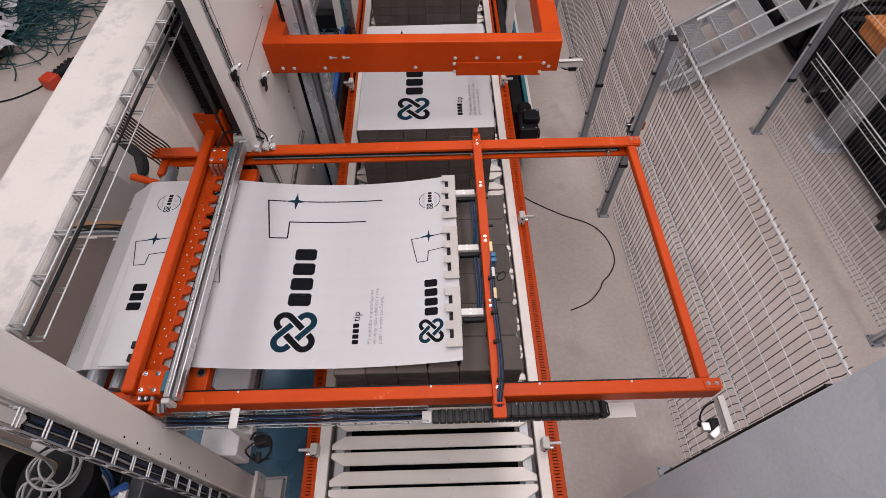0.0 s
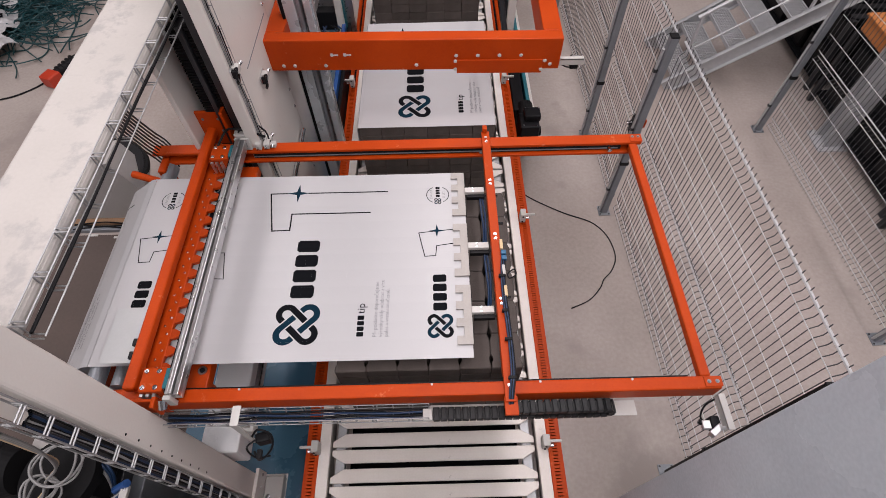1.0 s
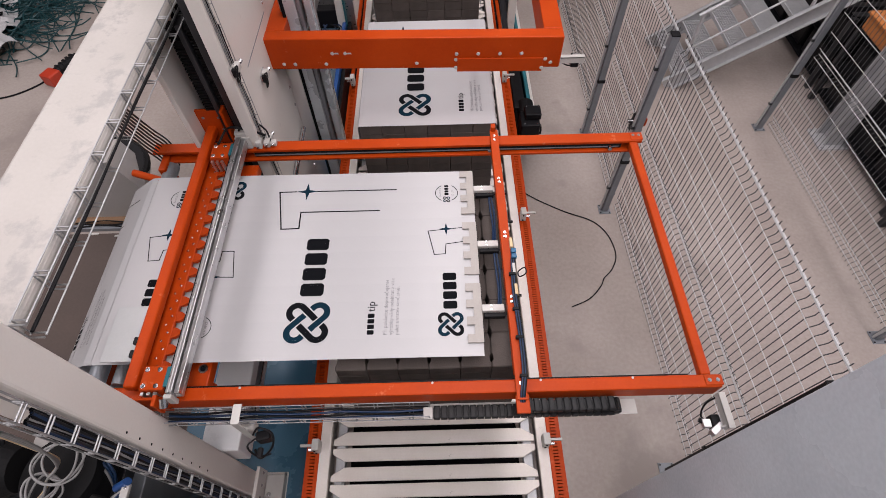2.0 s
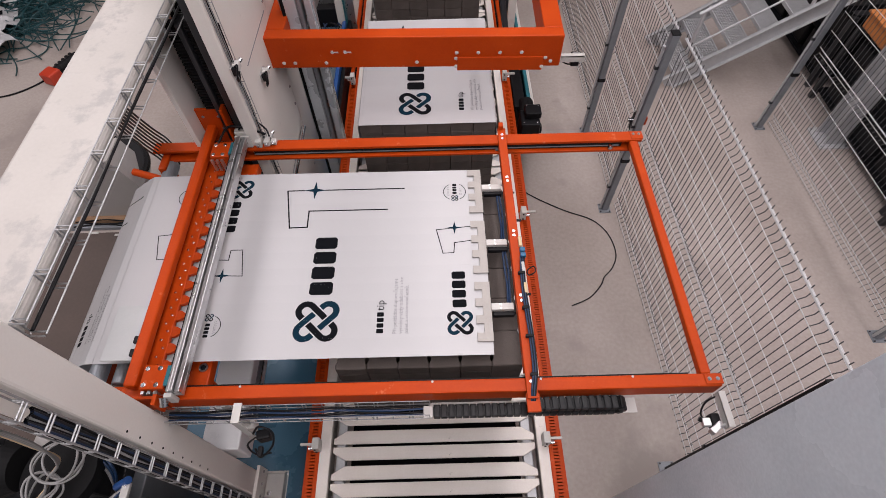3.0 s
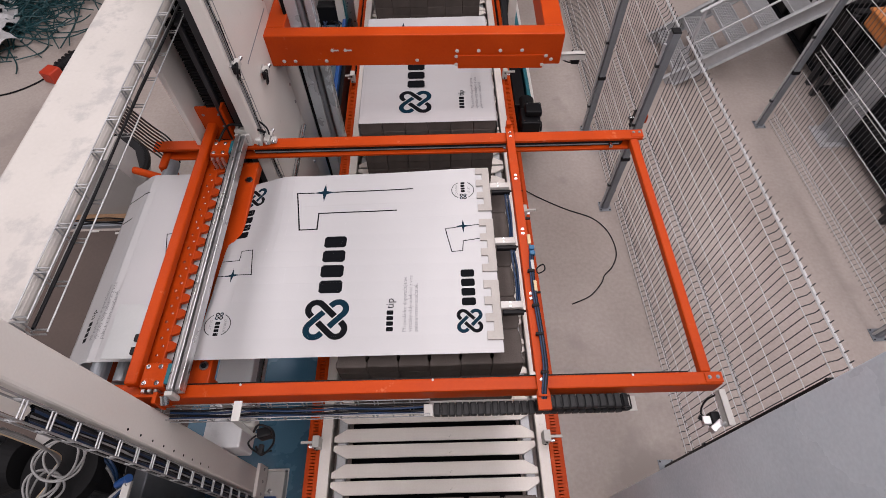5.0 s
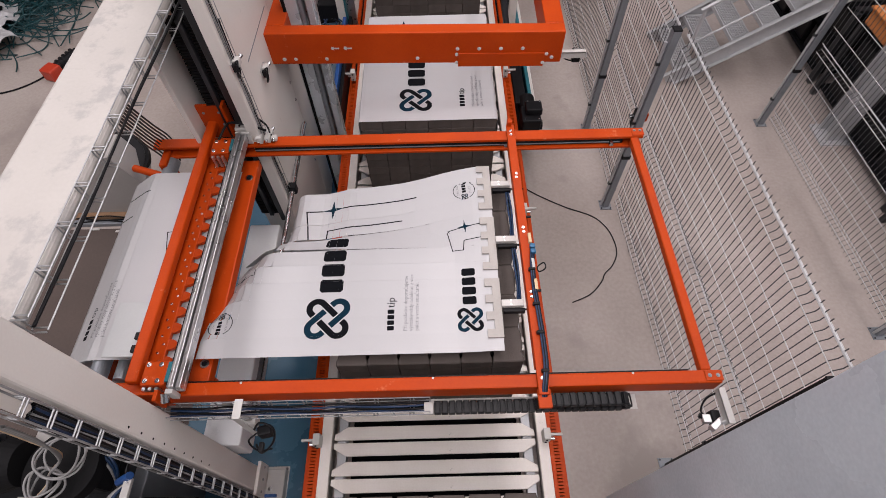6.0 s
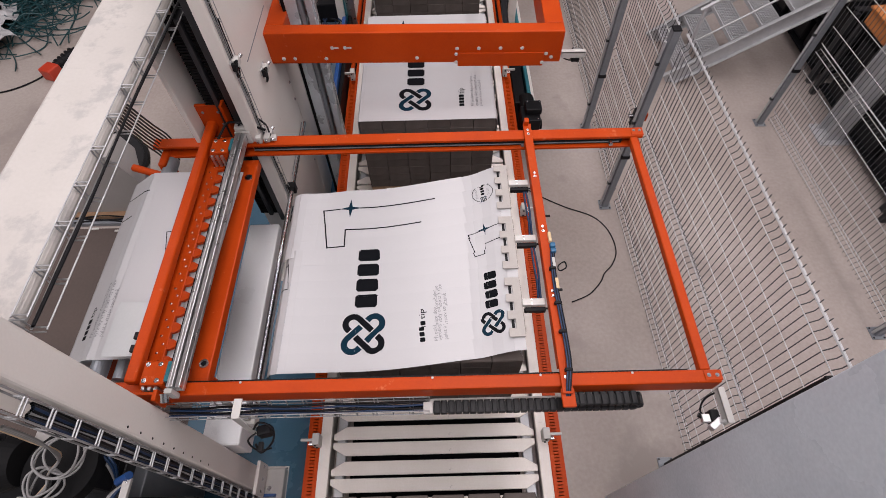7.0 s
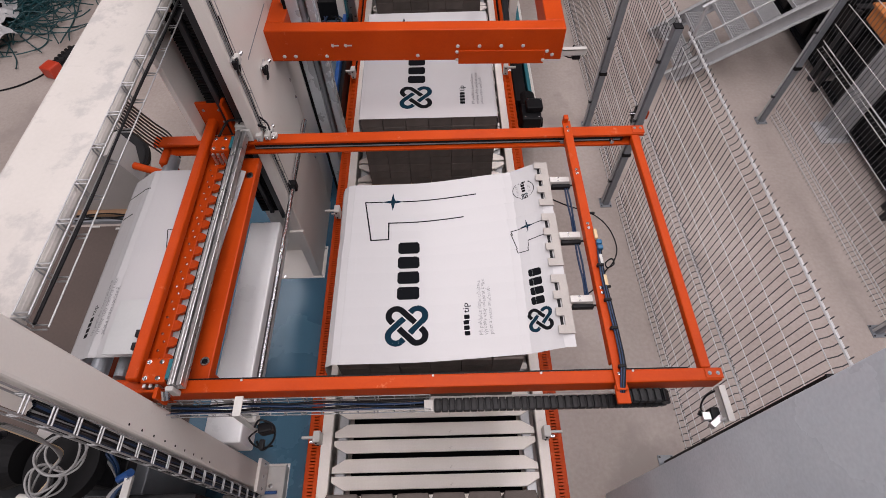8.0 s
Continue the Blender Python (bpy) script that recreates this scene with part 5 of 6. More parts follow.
STEPS_S = [0.06 * i for i in range(5)] + [0.3 + 0.1 * i for i in range(6)] + [0.9 + (S_CUT - 0.9) * i / 16 for i in range(17)]
FOLD_Y = 0.80         # the film folds between its near and its far rows here
ROWS_Y = [FILM_Y0 + (FOLD_Y - FILM_Y0) * j / 7 for j in range(7)] + [FOLD_Y + (FILM_Y1 - FOLD_Y) * j / 4 for j in range(5)]
WEB_STEP = 0.0425     # length of one strip of the web


def piece_places():
    """(s0, s1, y0, y1) of every piece: fine rows on the sheet, whole strips on the web."""
    sheet = [(s0, s1, y0, y1) for s0, s1 in zip(STEPS_S, STEPS_S[1:]) for y0, y1 in zip(ROWS_Y, ROWS_Y[1:])]
    web = [(S_CUT + i * WEB_STEP, S_CUT + (i + 1) * WEB_STEP, FILM_Y0, FILM_Y1) for i in range(30)]
    return sheet, web


def cut_layers(layers, ss, ys):
    for bm in layers.values():
        for s in ss:
            bmesh.ops.bisect_plane(bm, geom=bm.verts[:] + bm.edges[:] + bm.faces[:], plane_co=(s, 0, 0), plane_no=(1, 0, 0))
        for y in ys:
            bmesh.ops.bisect_plane(bm, geom=bm.verts[:] + bm.edges[:] + bm.faces[:], plane_co=(0, y, 0), plane_no=(0, 1, 0))


def lap(x, y, hs, hy):
    """Each piece dips a little under the next one across the film."""
    return -0.0001 * (0.5 - x / (2 * hs)) - 0.0002 * (0.5 + y / (2 * hy))


def film_pieces(owner, places, layers):
    """A rigid piece of film for every place, with its share of the print on it."""
    boxes = {}
    s_keys = sorted({p[0] for p in places})
    y_keys = sorted({p[2] for p in places})
    s_top = max(p[1] for p in places)
    for ink, bm in layers.items():
        for f in bm.faces:
            c = f.calc_center_median()
            if not (s_keys[0] <= c.x < s_top):
                continue
            i = max(k for k in range(len(s_keys)) if s_keys[k] <= c.x)
            j = max([k for k in range(len(y_keys)) if y_keys[k] <= c.y] or [0])
            boxes.setdefault((i, j), {}).setdefault(ink, []).append([v.co.copy() for v in f.verts])
    made = []
    for p in places:
        s0, s1, y0, y1 = p
        hs, hy, cs, cy = (s1 - s0) / 2, (y1 - y0) / 2, (s0 + s1) / 2, (y0 + y1) / 2
        bm = nb()
        ey = 0.002
        box(bm, -hs - 0.0007, hs, -hy, hy + (ey if y1 < FILM_Y1 - 0.01 else 0), -0.0005, 0.0)
        for v in bm.verts:
            v.co.z += lap(v.co.x, v.co.y, hs, hy)
        ob = part("film_piece", bm, SHEET, owner)
        for ink, faces in boxes.get((s_keys.index(s0), y_keys.index(y0)), {}).items():
            b = nb()
            for co in faces:
                f = b.faces.new([b.verts.new((cs - c.x, c.y - cy, c.z + lap(cs - c.x, c.y - cy, hs, hy))) for c in co])
                f.normal_update()
                if f.normal.z < 0:
                    f.normal_flip()
            part("print", b, INKS[ink], ob)
        made.append((ob, cs, cy, hs, hy))
    return made


def laid_sheet(y0):
    """A finished cover over a stack: top, bent edges and two hanging sides, with its print."""
    t = thing("cover_sheet", "white printed plastic cover sheet laid over pavers", "cover sheet", "cover sheets", pose(0, y0 - 0.036, STACK_TOP + 0.003))
    prof = [(-0.502, -0.33), (-0.508, -0.10), (-0.506, -0.02), (-0.498, 0.002), (-0.47, 0.004), (0.0, 0.003), (0.47, 0.004), (0.498, 0.002), (0.507, -0.02), (0.512, -0.22)]
    bm = nb()
    ny = 12
    rows = []
    for j in range(ny + 1):
        y = FILM_Y0 + (FILM_Y1 - FILM_Y0) * j / ny
        rows.append([bm.verts.new((x, y, z + 0.0015 * math.sin(j * 1.7 + i))) for i, (x, z) in enumerate(prof)])
    for a, b in zip(rows, rows[1:]):
        for i in range(len(prof) - 1):
            bm.faces.new((a[i], a[i + 1], b[i + 1], b[i]))
    bmesh.ops.recalc_face_normals(bm, faces=bm.faces[:])
    bmesh.ops.solidify(bm, geom=bm.faces[:], thickness=0.0012)
    part("film", bm, SHEET, t)
    layers = print_layers((0.0,))
    for ink, b in layers.items():
        shift = 0.855            # s of the middle line
        for v in b.verts:
            v.co = Vector((shift - v.co.x, v.co.y, v.co.z + 0.006))
        for co, no in (((-0.468, 0, 0), (-1, 0, 0)), ((0.468, 0, 0), (1, 0, 0))):
            bmesh.ops.bisect_plane(b, geom=b.verts[:] + b.edges[:] + b.faces[:], plane_co=co, plane_no=no, clear_outer=True)
        if b.faces:
            part("print", b, INKS[ink], t)
    return t


# ---------- the film's way ----------
BAR = [(0.0, 0.346), (0.5, 0.372), (1.0, 0.400), (1.5, 0.428), (2.0, 0.454), (2.5, 0.480), (3.0, 0.505), (3.5, 0.531), (3.9, 0.551), (4.1, 0.555),
       (4.5, 0.555), (5.2, 0.556), (5.8, 0.557), (6.2, 0.561), (6.5, 0.577), (6.7, 0.606), (7.0, 0.676), (7.5, 0.805), (8.0, 0.936)]
SAG = [(0.0, 0.075), (0.25, 0.05), (0.5, 0.02), (0.8, 0.006), (1.5, 0.0), (4.2, 0.0), (4.6, 0.004), (4.8, 0.0), (8.0, 0.0)]
# after the cut: seconds; start of the hanging part and its angle at the near edge; the same at the far edge
DROP = [(4.75, 1.58, 0, 1.32, 0), (5.1, 1.60, 0, 1.27, 30), (5.45, 1.60, 2, 1.24, 62), (5.8, 1.58, 4, 1.24, 78), (6.0, 1.56, 8, 1.24, 82),
        (6.2, 1.50, 20, 1.25, 84), (6.4, 1.44, 34, 1.26, 84), (6.6, 1.38, 54, 1.28, 82), (6.8, 1.35, 70, 1.32, 80),
        (7.0, 1.38, 76, 1.38, 76), (7.2, 1.42, 62, 1.43, 56), (7.4, 1.38, 30, 1.38, 26), (7.6, 1.25, 46, 1.27, 36),
        (7.8, 1.28, 80, 1.27, 66), (8.0, 1.32, 88, 1.315, 80)]
# how far the film has settled on the stack near and far, and how deep its far side sags past the stack
SETTLE = [(4.75, 0.0, 0.0, 0.0), (5.1, 0.02, 0.3, 0.01), (5.45, 0.06, 0.75, 0.03), (5.8, 0.12, 1.0, 0.05), (6.0, 0.16, 1.0, 0.05), (6.2, 0.3, 1.0, 0.05),
          (6.4, 0.55, 1.0, 0.045), (6.6, 0.8, 1.0, 0.04), (6.8, 0.95, 1.0, 0.03), (7.2, 1.0, 1.0, 0.015), (7.5, 1.0, 1.0, 0.0), (8.0, 1.0, 1.0, 0.0)]
# how far the free film slides along and across, at its near and at its far side
DRIFT = [(4.75, 0.0, 0.0, 0.0, 0.0), (5.1, 0.0, 0.0, 0.01, -0.03), (5.45, 0.0, 0.0, 0.025, -0.07), (5.8, 0.0, 0.0, 0.035, -0.095), (6.0, 0.0, 0.0, 0.04, -0.10),
         (6.2, 0.025, -0.012, 0.04, -0.105), (6.5, 0.073, -0.045, 0.04, -0.11), (7.0, 0.068, -0.07, 0.04, -0.12), (7.5, 0.06, -0.063, 0.04, -0.105), (8.0, 0.044, -0.04, 0.048, -0.095)]
KNIFE_X = -1.235
WEB_Z = 1.787
GRIP_Z = 1.778


def between(table, t):
    """The columns of a table at t, smoothly from row to row."""
    if t <= table[0][0]:
        return table[0][1:]
    for k, (a, b) in enumerate(zip(table, table[1:])):
        if t <= b[0]:
            u = (t - a[0]) / (b[0] - a[0])
            p, n = table[max(0, k - 1)], table[min(len(table) - 1, k + 2)]
            out = []
            for i in range(1, len(a)):
                da = (b[i] - p[i]) / (b[0] - p[0]) * (b[0] - a[0])
                db = (n[i] - a[i]) / (n[0] - a[0]) * (b[0] - a[0])
                if (b[i] - a[i]) * (a[i] - p[i]) <= 0:
                    da = 0.0
                if (n[i] - b[i]) * (b[i] - a[i]) <= 0:
                    db = 0.0
                out.append(a[i] * (2 * u ** 3 - 3 * u * u + 1) + da * (u ** 3 - 2 * u * u + u) + b[i] * (3 * u * u - 2 * u ** 3) + db * (u ** 3 - u * u))
            return tuple(out)
    return table[-1][1:]


def bar_x(t):
    return 0.083 + (between(BAR, t)[0] - 0.083) * 0.985


def film_end(t):
    return bar_x(t) - 0.158


def smooth(a, b, x):
    u = min(1.0, max(0.0, (x - a) / (b - a)))
    return u * u * (3 - 2 * u)


WEB_PATH = []
_x, _z = KNIFE_X, WEB_Z
for _i in range(160):
    WEB_PATH.append((_x, _z))
    _far = 0.01 * _i
    _a = radians(34) * smooth(0.50, 0.58, _far) + radians(50) * smooth(0.72, 0.84, _far)
    _x -= 0.01 * math.cos(_a)
    _z -= 0.01 * math.sin(_a)


def web_place(u):
    """x, z of the film at the distance u to the left of the knife."""
    i = min(len(WEB_PATH) - 2, max(0, int(u / 0.01)))
    k = u / 0.01 - i
    a, b = WEB_PATH[i], WEB_PATH[i + 1]
    return a[0] + (b[0] - a[0]) * k, a[1] + (b[1] - a[1]) * k


def fed_place(s, t):
    """Before the cut: drawn straight from the knife to the grippers, with a sag."""
    slack = 0.032 * (1 - smooth(0.0, 0.62, t))
    x = film_end(t) - s
    u = max(0.0, (x - KNIFE_X) / (film_end(t) - KNIFE_X))
    x += slack * (1 - u ** 2)
    if x < KNIFE_X:
        return web_place(KNIFE_X - x)
    u = (x - KNIFE_X) / (film_end(t) - KNIFE_X)
    sag = between(SAG, t)[0]
    return x, WEB_Z + (GRIP_Z - WEB_Z) * u - 4 * sag * u * (1 - u)


def fold(v):
    """The step across the film between the taut near part and the fallen far part."""
    return smooth(0.40, 0.82, v)


def dropped_profile(v, t):
    """After the cut: (x, z) along s in steps of 1 cm at the share v across the film."""
    sn, an, sf, af = between(DROP, t)
    near, far, sag = between(SETTLE, t)
    w = fold(v)
    settle = near + (far - near) * w
    s_c = sn + (sf - sn) * min(1.0, v / 0.6)
    am = max(an, 0.55 * af)
    ang = an + (am - an) * smooth(0.0, 0.3, v) + (af - am) * smooth(0.5, 1.0, v)
    x, z = film_end(t), GRIP_Z + 0.004 * (1 - settle)
    out = []
    reach = max(0.12, min(0.28, film_end(t) - 0.14)) + 0.45 * w * (1 - near)
    for i in range(175):
        s = i * 0.01
        out.append((x, z - sag * w * smooth(0.50, 0.74, -x)))
        u = s / reach
        slope = settle * (GRIP_Z - STACK_TOP - 0.006) * (6 * u * (1 - u) / reach if u < 1 else 0.0)
        a = math.atan(slope) + radians(ang) * smooth(s_c - 0.04, s_c + 0.13, s)
        x -= 0.01 * math.cos(a)
        z -= 0.01 * math.sin(a)
    return out


def at_s(prof, s):
    i = min(len(prof) - 2, max(0, int(s / 0.01)))
    k = s / 0.01 - i
    a, b = prof[i], prof[i + 1]
    return a[0] + (b[0] - a[0]) * k, a[1] + (b[1] - a[1]) * k


def film_point(s, y, t, cache):
    if t <= 4.75 or s > S_CUT:
        x, z = fed_place(s, min(t, 4.2) if s > S_CUT else t)
    else:
        key = round(y, 4)
        if key not in cache:
            cache[key] = dropped_profile((y - FILM_Y0) / (FILM_Y1 - FILM_Y0), t)
        x, z = at_s(cache[key], s)
        nx, ny, fx, fy = between(DRIFT, t)
        w = smooth(FOLD_Y - 0.02, FOLD_Y + 0.02, y)
        k = smooth(0.0, 1.0, s)
        x, y = x + (nx + (fx - nx) * w) * k, y + (ny + (fy - ny) * w) * k
    return Vector((x, y, z))


def film_pose(cs, cy, hs, hy, t, cache):
    """The pose of a piece: its middle, with its edges towards its neighbours."""
    c = film_point(cs, cy, t, cache)
    ex = (film_point(cs - hs, cy, t, cache) - film_point(cs + hs, cy, t, cache)).normalized()
    ey = film_point(cs, cy + hy, t, cache) - film_point(cs, cy - hy, t, cache)
    ez = ex.cross(ey).normalized()
    ey = ez.cross(ex)
    m = Matrix((ex, ey, ez)).transposed().to_4x4()
    m.translation = c
    return m


# ---------- gripper carriage ----------
def gripper_carriage():
    """Built with its bar at x = 0."""
    g = thing("gripper_carriage", "orange film gripper carriage with toothed grey clamps", "gripper carriage")
    bar = nb()
    box(bar, -0.026, 0.026, -0.23, 1.58, FZ + 0.012, FZ + 0.024, 0.003)
    box(bar, -0.026, -0.014, -0.09, 1.45, FZ - 0.035, FZ + 0.012, 0.003)
    crossbar = part("crossbar", bar, ORANGE, g, "orange angle crossbar")
    src = bolt_row(crossbar, [(0.0, y, FZ + 0.024) for y in (1.52, 1.485, 1.15, 1.12, 0.74, 0.71, 0.32, 0.29, -0.15)] + [(0.012, -0.17, FZ + 0.024)], r=0.007)
    part("end_plate", box(nb(), -0.03, 0.035, -0.29, -0.20, FZ - 0.01, FZ + 0.010, 0.004), ORANGE, g)
    part("end_fin", box(nb(), -0.02, 0.01, 1.56, 1.60, FZ + 0.0, FZ + 0.06, 0.004), ORANGE, g)
    part("slide_block", box(nb(), -0.04, 0.04, 1.462, 1.485, FZ - 0.10, FZ - 0.055, 0.004), POST_GREY, g)
    part("lower_bar", box(nb(), 0.006, 0.026, 0.0, 0.30, FZ - 0.03, FZ + 0.010, 0.003), ORANGE, g)
    for y0, y1, ya in ((0.945, 1.290, 1.13), (0.515, 0.880, 0.71), (0.100, 0.455, 0.292)):
        h = (y1 - y0)
        pts = [(-0.155, y0), (-0.155, y1), (-0.240, y1)]
        k = 4
        tw = 0.048
        gap = (h - k * tw) / (k - 1)
        for i in range(k):
            ty = y1 - i * (tw + gap)
            pts += [(-0.240, ty), (-0.240, ty - tw)]
            if i < k - 1:
                pts += [(-0.200, ty - tw), (-0.200, ty - tw - gap)]
        clean = [pts[0], pts[1]]
        for p in pts[3:]:
            clean.append(p)
        bm = prism(nb(), clean[::-1], GRIP_Z + 0.004, GRIP_Z + 0.014)
        bmesh.ops.recalc_face_normals(bm, faces=bm.faces[:])
        bmesh.ops.triangulate(bm, faces=[f for f in bm.faces if len(f.verts) > 4])
        part("clamp_plate", bm, CLAMP_GREY, g, "grey toothed clamp plate")
        low = nb()
        box(low, -0.22, -0.150, y0 + 0.01, y1 - 0.01, GRIP_Z - 0.020, GRIP_Z - 0.004, 0.002)
        part("lower_jaw", low, BLACK, g, "dark lower jaw")
        arm = nb()
        box(arm, -0.156, -0.035, ya - 0.020, ya + 0.020, GRIP_Z + 0.006, GRIP_Z + 0.032, 0.003)
        a = part("arm", arm, PALE_GREY, g, "grey clamp arm")
        bolt_row(a, [(-0.105, ya + 0.012, GRIP_Z + 0.032), (-0.105, ya - 0.012, GRIP_Z + 0.032)], r=0.004, h=0.004, src=None)
        cyl = nb()
        box(cyl, -0.145, -0.03, ya - 0.045, ya - 0.022, GRIP_Z - 0.02, GRIP_Z + 0.012, 0.003)
        part("cylinder", cyl, BLACK, g, "dark pneumatic cylinder")
        part("fitting", rod(nb(), (-0.036, ya - 0.03, GRIP_Z + 0.004), (0.05, ya - 0.03, GRIP_Z + 0.004), 0.006, 8), BLACK, g)
    # hoses along the bar
    for y0, y1 in ((1.09, 0.75), (0.67, 0.33)):
        for k in range(2):
            pts = [(-0.06 + 0.014 * k, y0, GRIP_Z - 0.01), (-0.055 + 0.02 * k, (y0 * 2 + y1) / 3, GRIP_Z - 0.03), (-0.05 + 0.012 * k, (y0 + 2 * y1) / 3, GRIP_Z - 0.03), (-0.06 + 0.014 * k, y1, GRIP_Z - 0.01)]
            part("hose", tube(nb(), pts, 0.0065), CABLE_BLUE, g, "blue air hose")
    for k in range(4):
        w = 0.006 * k
        pts = [(0.028 + w, 0.60, FZ + 0.03), (0.015 + w, 0.50, FZ + 0.04), (0.008 + w, 0.36, FZ + 0.04), (0.012 + w, 0.20, FZ + 0.04), (0.016 + w, 0.05, FZ + 0.04), (0.012 + w, -0.10, FZ + 0.045),
               (-0.004 + w, -0.20, FZ + 0.03), (-0.008 + w, -0.27, FZ - 0.02)]
        part("cable", tube(nb(), pts, 0.005), BLACK if k % 2 else CABLE_BLUE, g)
    for y in (0.45, 0.24, 0.08, -0.12):
        part("cable_tie", box(nb(), -0.004, 0.034, y - 0.008, y + 0.008, FZ + 0.026, FZ + 0.052, 0.004), BLACK, g)
    for y, m in ((0.66, CREAM), (0.36, CREAM), (0.49, PALE_GREY)):
        part("connector", box(nb(), 0.018, 0.036, y - 0.035, y + 0.03, FZ + 0.024, FZ + 0.046, 0.004), m, g, "cream plug connector" if m is CREAM else "")
    for y in (0.60, 0.565):
        part("blue_fitting", box(nb(), 0.02, 0.05, y - 0.014, y + 0.014, FZ + 0.024, FZ + 0.052, 0.005), BLUE_FIT, g)
    part("ring", tube(nb(), [(0.05, 0.47, FZ + 0.03), (0.085, 0.49, FZ + 0.04), (0.09, 0.455, FZ + 0.04), (0.055, 0.44, FZ + 0.03)], 0.004, closed=True), BLACK, g)
    for y in (0.82, 0.33):
        part("tab", box(nb(), 0.026, 0.055, y - 0.006, y + 0.006, FZ + 0.012, FZ + 0.022, 0.001), BLACK, g)
    return g


CREAM = material("cream_plastic", (0.70, 0.52, 0.30), 0.5, bump=0.02)
BLUE_FIT = material("blue_plastic", (0.01, 0.12, 0.25), 0.4, bump=0.02)

# ---------- cable chain ----------
LINK = 0.036
CHAIN_X0, CHAIN_R, CHAIN_Y = 0.02, 0.042, -0.240
CHAIN_Z = FZ - 0.128
N_LINKS = 39


def chain_bend(t):
    """x of the middle of the bend, so that the chain keeps its length."""
    total = N_LINKS * LINK
    return (total - math.pi * CHAIN_R + CHAIN_X0 + bar_x(t) + 0.02) / 2


def chain_pose(i, t):
    xb = chain_bend(t)
    a = (i + 0.5) * LINK
    low = xb - CHAIN_X0
    if a < low:
        return pose(CHAIN_X0 + a, CHAIN_Y, CHAIN_Z)
    arc = math.pi * CHAIN_R
    if a < low + arc:
        th = (a - low) / CHAIN_R
        return pose(xb + CHAIN_R * math.sin(th), CHAIN_Y, CHAIN_Z + CHAIN_R * (1 - math.cos(th)), 0, -math.degrees(th), 0)
    return pose(xb - (a - low - arc), CHAIN_Y, CHAIN_Z + 2 * CHAIN_R, 0, -180, 0)


def cable_chain():
    c = thing("cable_chain", "black plastic cable chain of the gripper drive", "cable chain")
    bm = nb()
    for y in (-0.032, 0.025):
        box(bm, -0.0165, 0.0165, y, y + 0.007, -0.017, 0.017, 0.004)
    box(bm, -0.0125, 0.0125, -0.0285, 0.0285, 0.011, 0.018, 0.003)
    box(bm, -0.0125, 0.0125, -0.0285, 0.0285, -0.018, -0.011, 0.003)
    box(bm, -0.0179, 0.0179, -0.024, 0.024, -0.006, 0.006)
    src = part("link", bm, CHAIN_BLACK, c)
    links = [src] + [share("link", src, c, Matrix()) for _ in range(N_LINKS - 1)]
    end = part("end_lug", box(nb(), -0.03, 0.018, -0.03, 0.03, -0.014, 0.006, 0.004), PALE_GREY, c, "pale fixed end lug")
    end.matrix_basis = pose(CHAIN_X0 - 0.02, CHAIN_Y, CHAIN_Z)
    return c, links

# ---------- the place ----------
hall()
slat_conveyor()
for _x, _y, _s in ((-0.745, -0.20, -1), (0.715, -0.20, 1), (-0.78, 3.36, -1), (0.765, 3.36, 1), (-0.78, 1.60, -1), (0.765, 1.60, 1)):
    conveyor_sensor(_x, _y, _s)
_rng = random.Random(2)
for _y in (-1.83, 0.0, 1.83, 3.66, 5.49):
    pallet(_y)
    paver_stack(_y, _rng)
for _y in (1.83, 3.66, 5.49):
    laid_sheet(_y)
portal()
cable_bundle()
rear_column()
puller_frame()
film_cutter()
laser_sensor(1.42, -0.205, FZ - 0.02, -1)
laser_sensor(0.955, 2.14, 2.02, 1, 90)
camera_unit(-0.92, -0.205, FZ - 0.012)
for _k, (_y, _z) in enumerate(((1.54, 2.44), (1.92, 2.10), (1.59, 1.83))):
    column_sensor(-1.089, _y, _z, _k)
clamp_frame()
drive_motor(0.985, 2.88)
side_channel()
blue_drive()
cable_tangle()
finned_motor()
cable_coils()
vented_box()
left_machine()
floor_channel()
red_motor()
strap_heap()
for _k, (_x, _y, _r) in enumerate(((-6.05, 5.75, 25), (-5.9, 5.2, 60), (-6.3, 6.4, 10))):
    film_bag(_x, _y, _r, _k)
yellow_hook()
for _x, _y in ((1.80, 2.31), (1.80, 3.45), (1.79, -0.255), (1.80, 5.9), (3.84, 3.46), (3.94, 0.80)):
    fence_post(_x, _y, 2.05, BLACK if _y < 0 else None, 0.018 if _y < 0 else 0.03)
mesh_panel(1.925, -0.265, 2.27, xe=1.872)
mesh_panel(1.845, 2.37, 3.39)
mesh_panel(1.86, 3.50, 5.86)
mesh_panel(3.96, 0.85, 3.40, xe=3.88)
gate_lock()
control_cabinet()
stair()
platform()
steel_column(4.56, 3.24)
rack(5.16, 3.05)
rack(5.08, 1.12)
# rack added so its dark mass stands in for shade below stair and platform
rack(5.20, 5.05)
orange_panel()
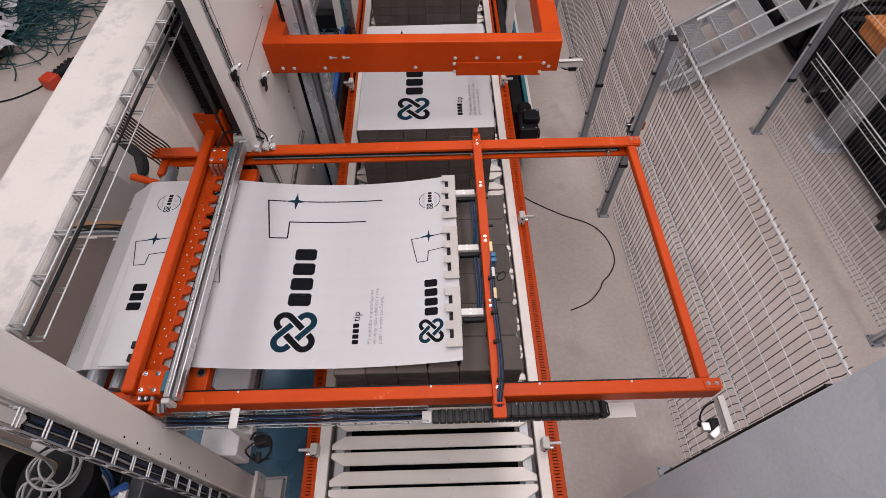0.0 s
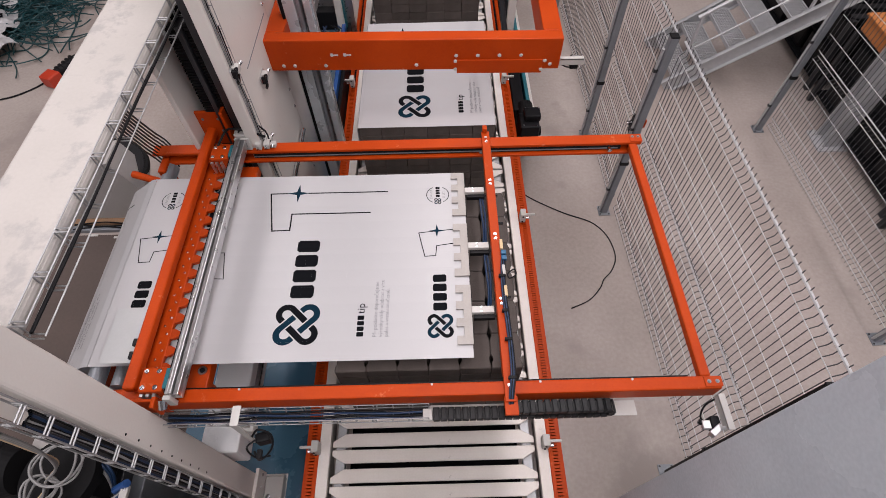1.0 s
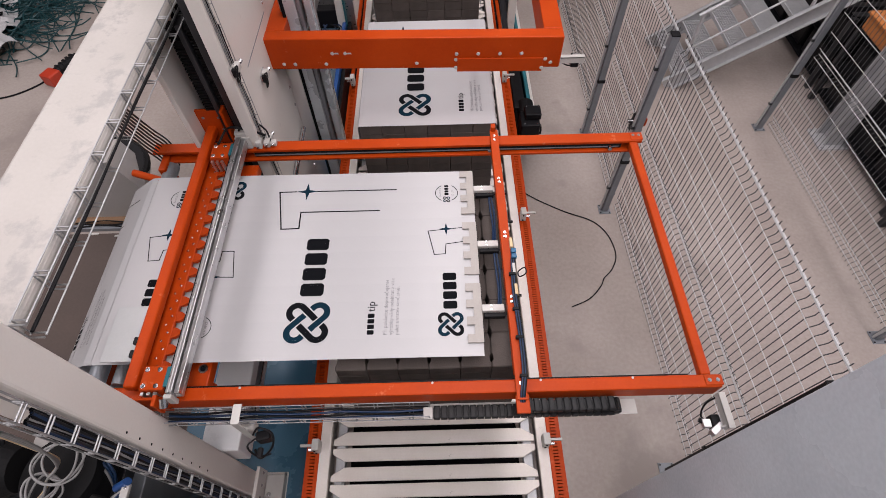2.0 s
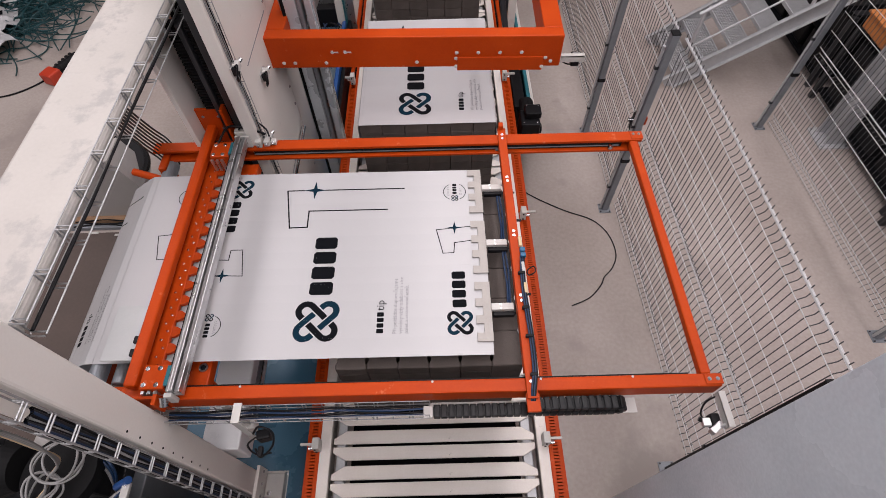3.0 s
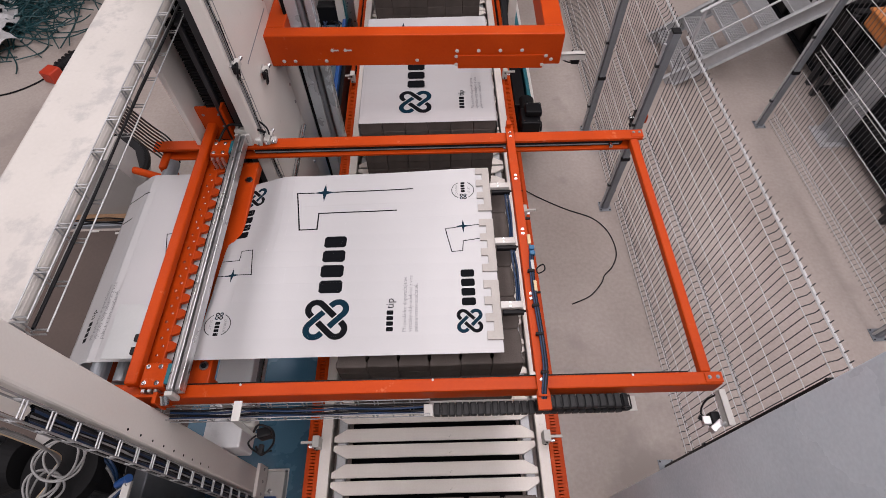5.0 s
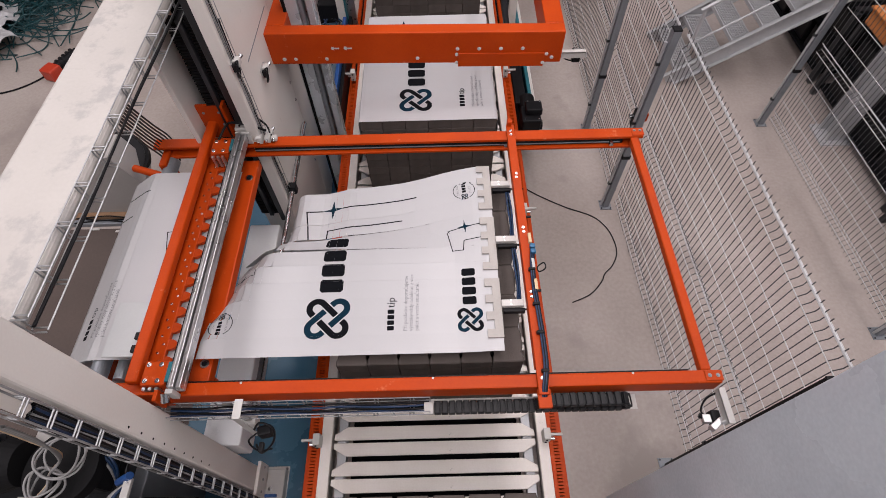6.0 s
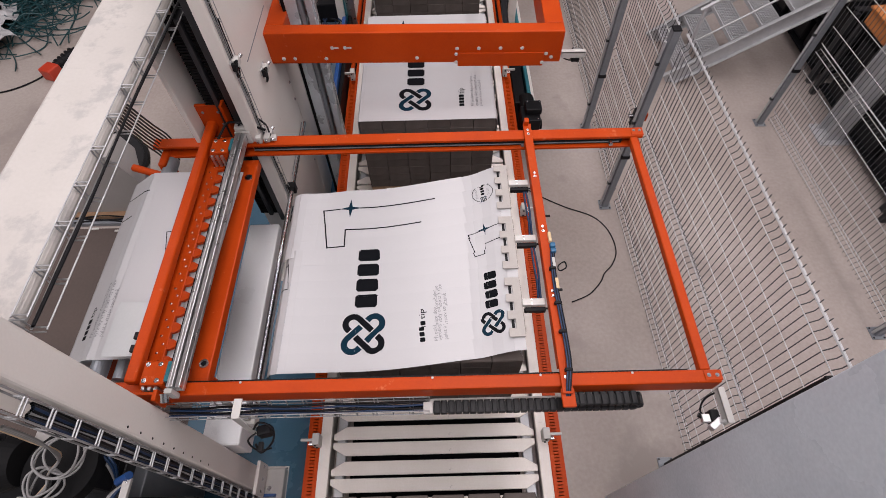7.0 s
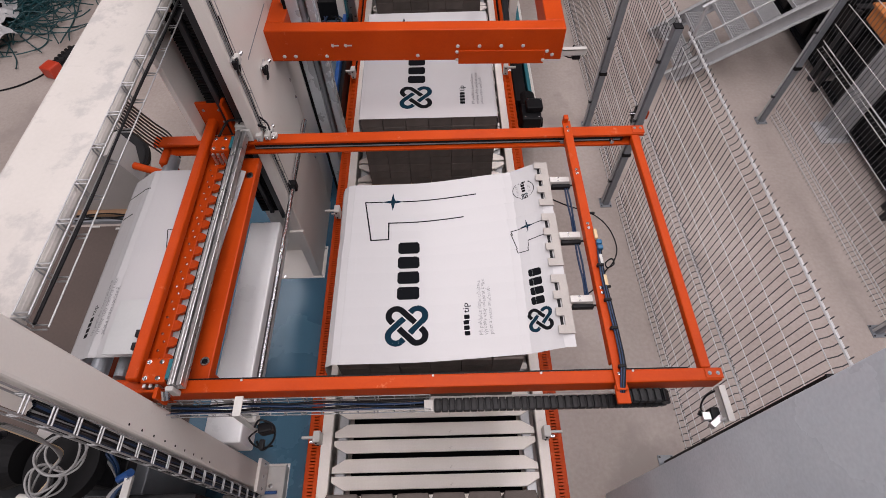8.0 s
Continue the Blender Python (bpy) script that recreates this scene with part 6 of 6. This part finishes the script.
pale_cable("floor_cable", "thin black cable lying on the floor", [(0.95, 2.59, 0.008), (1.11, 2.46, 0.008), (1.38, 2.29, 0.008), (1.63, 2.17, 0.008), (1.75, 2.03, 0.008), (1.80, 1.87, 0.008), (1.80, 1.71, 0.008), (1.73, 1.57, 0.008), (1.64, 1.48, 0.008), (1.59, 1.39, 0.008), (1.46, 1.26, 0.008), (1.28, 1.18, 0.008)], 0.006, BLACK)
pale_cable("floor_cable", "dark strap end lying on the floor", [(-5.65, 4.25, 0.01), (-5.3, 4.35, 0.012), (-5.05, 4.55, 0.01), (-4.95, 4.75, 0.01)], 0.010, BLACK)

# ---------- film, gripper and chain ----------
_sheet_places, _web_places = piece_places()
_layers = print_layers((0.0, -1.67))
cut_layers(_layers, sorted({p[0] for p in _sheet_places + _web_places}), sorted({p[2] for p in _sheet_places})[1:])
cover = thing("cover_sheet", "white printed plastic film drawn over the pavers", "cover sheet", "cover sheets")
SHEET_PIECES = film_pieces(cover, _sheet_places, _layers)
web = thing("film_web", "white printed plastic film coming from the roll", "film")
WEB_PIECES = film_pieces(web, _web_places, _layers)
for _b in _layers.values():
    _b.free()
gripper = gripper_carriage()
chain, LINKS = cable_chain()


def motions():
    """Keys everything that moves."""
    fed = [0.0, 0.25, 0.5, 0.75, 1.0, 1.5, 2.0, 2.5, 3.0, 3.5, 3.9, 4.1, 4.4, 4.75]
    late = [5.1, 5.45, 5.8, 6.0, 6.2, 6.4, 6.6, 6.8, 7.0, 7.2, 7.4, 7.6, 7.8, 8.0]
    steady = [0.0, 0.5, 1.0, 1.5, 2.0, 2.5, 3.0, 3.5, 3.9, 4.1, 4.5, 5.2, 5.8, 6.2, 6.5, 6.7, 7.0, 7.25, 7.5, 7.75, 8.0]
    walk(gripper, [(t, pose(bar_x(t), 0, 0)) for t in steady])
    for i, link in enumerate(LINKS):
        walk(link, [(t, chain_pose(i, t)) for t in steady])
    keyed = {piece[0]: [] for piece in SHEET_PIECES + WEB_PIECES}
    for t in fed + late:
        cache = {}
        for ob, cs, cy, hs, hy in SHEET_PIECES:
            keyed[ob].append((t, film_pose(cs, cy, hs, hy, t, cache)))
        if t < 4.2 or t == 8.0:
            for ob, cs, cy, hs, hy in WEB_PIECES:
                keyed[ob].append((t, film_pose(cs, cy, hs, hy, t, cache)))
    for ob, rows in keyed.items():
        walk(ob, rows)


motions()
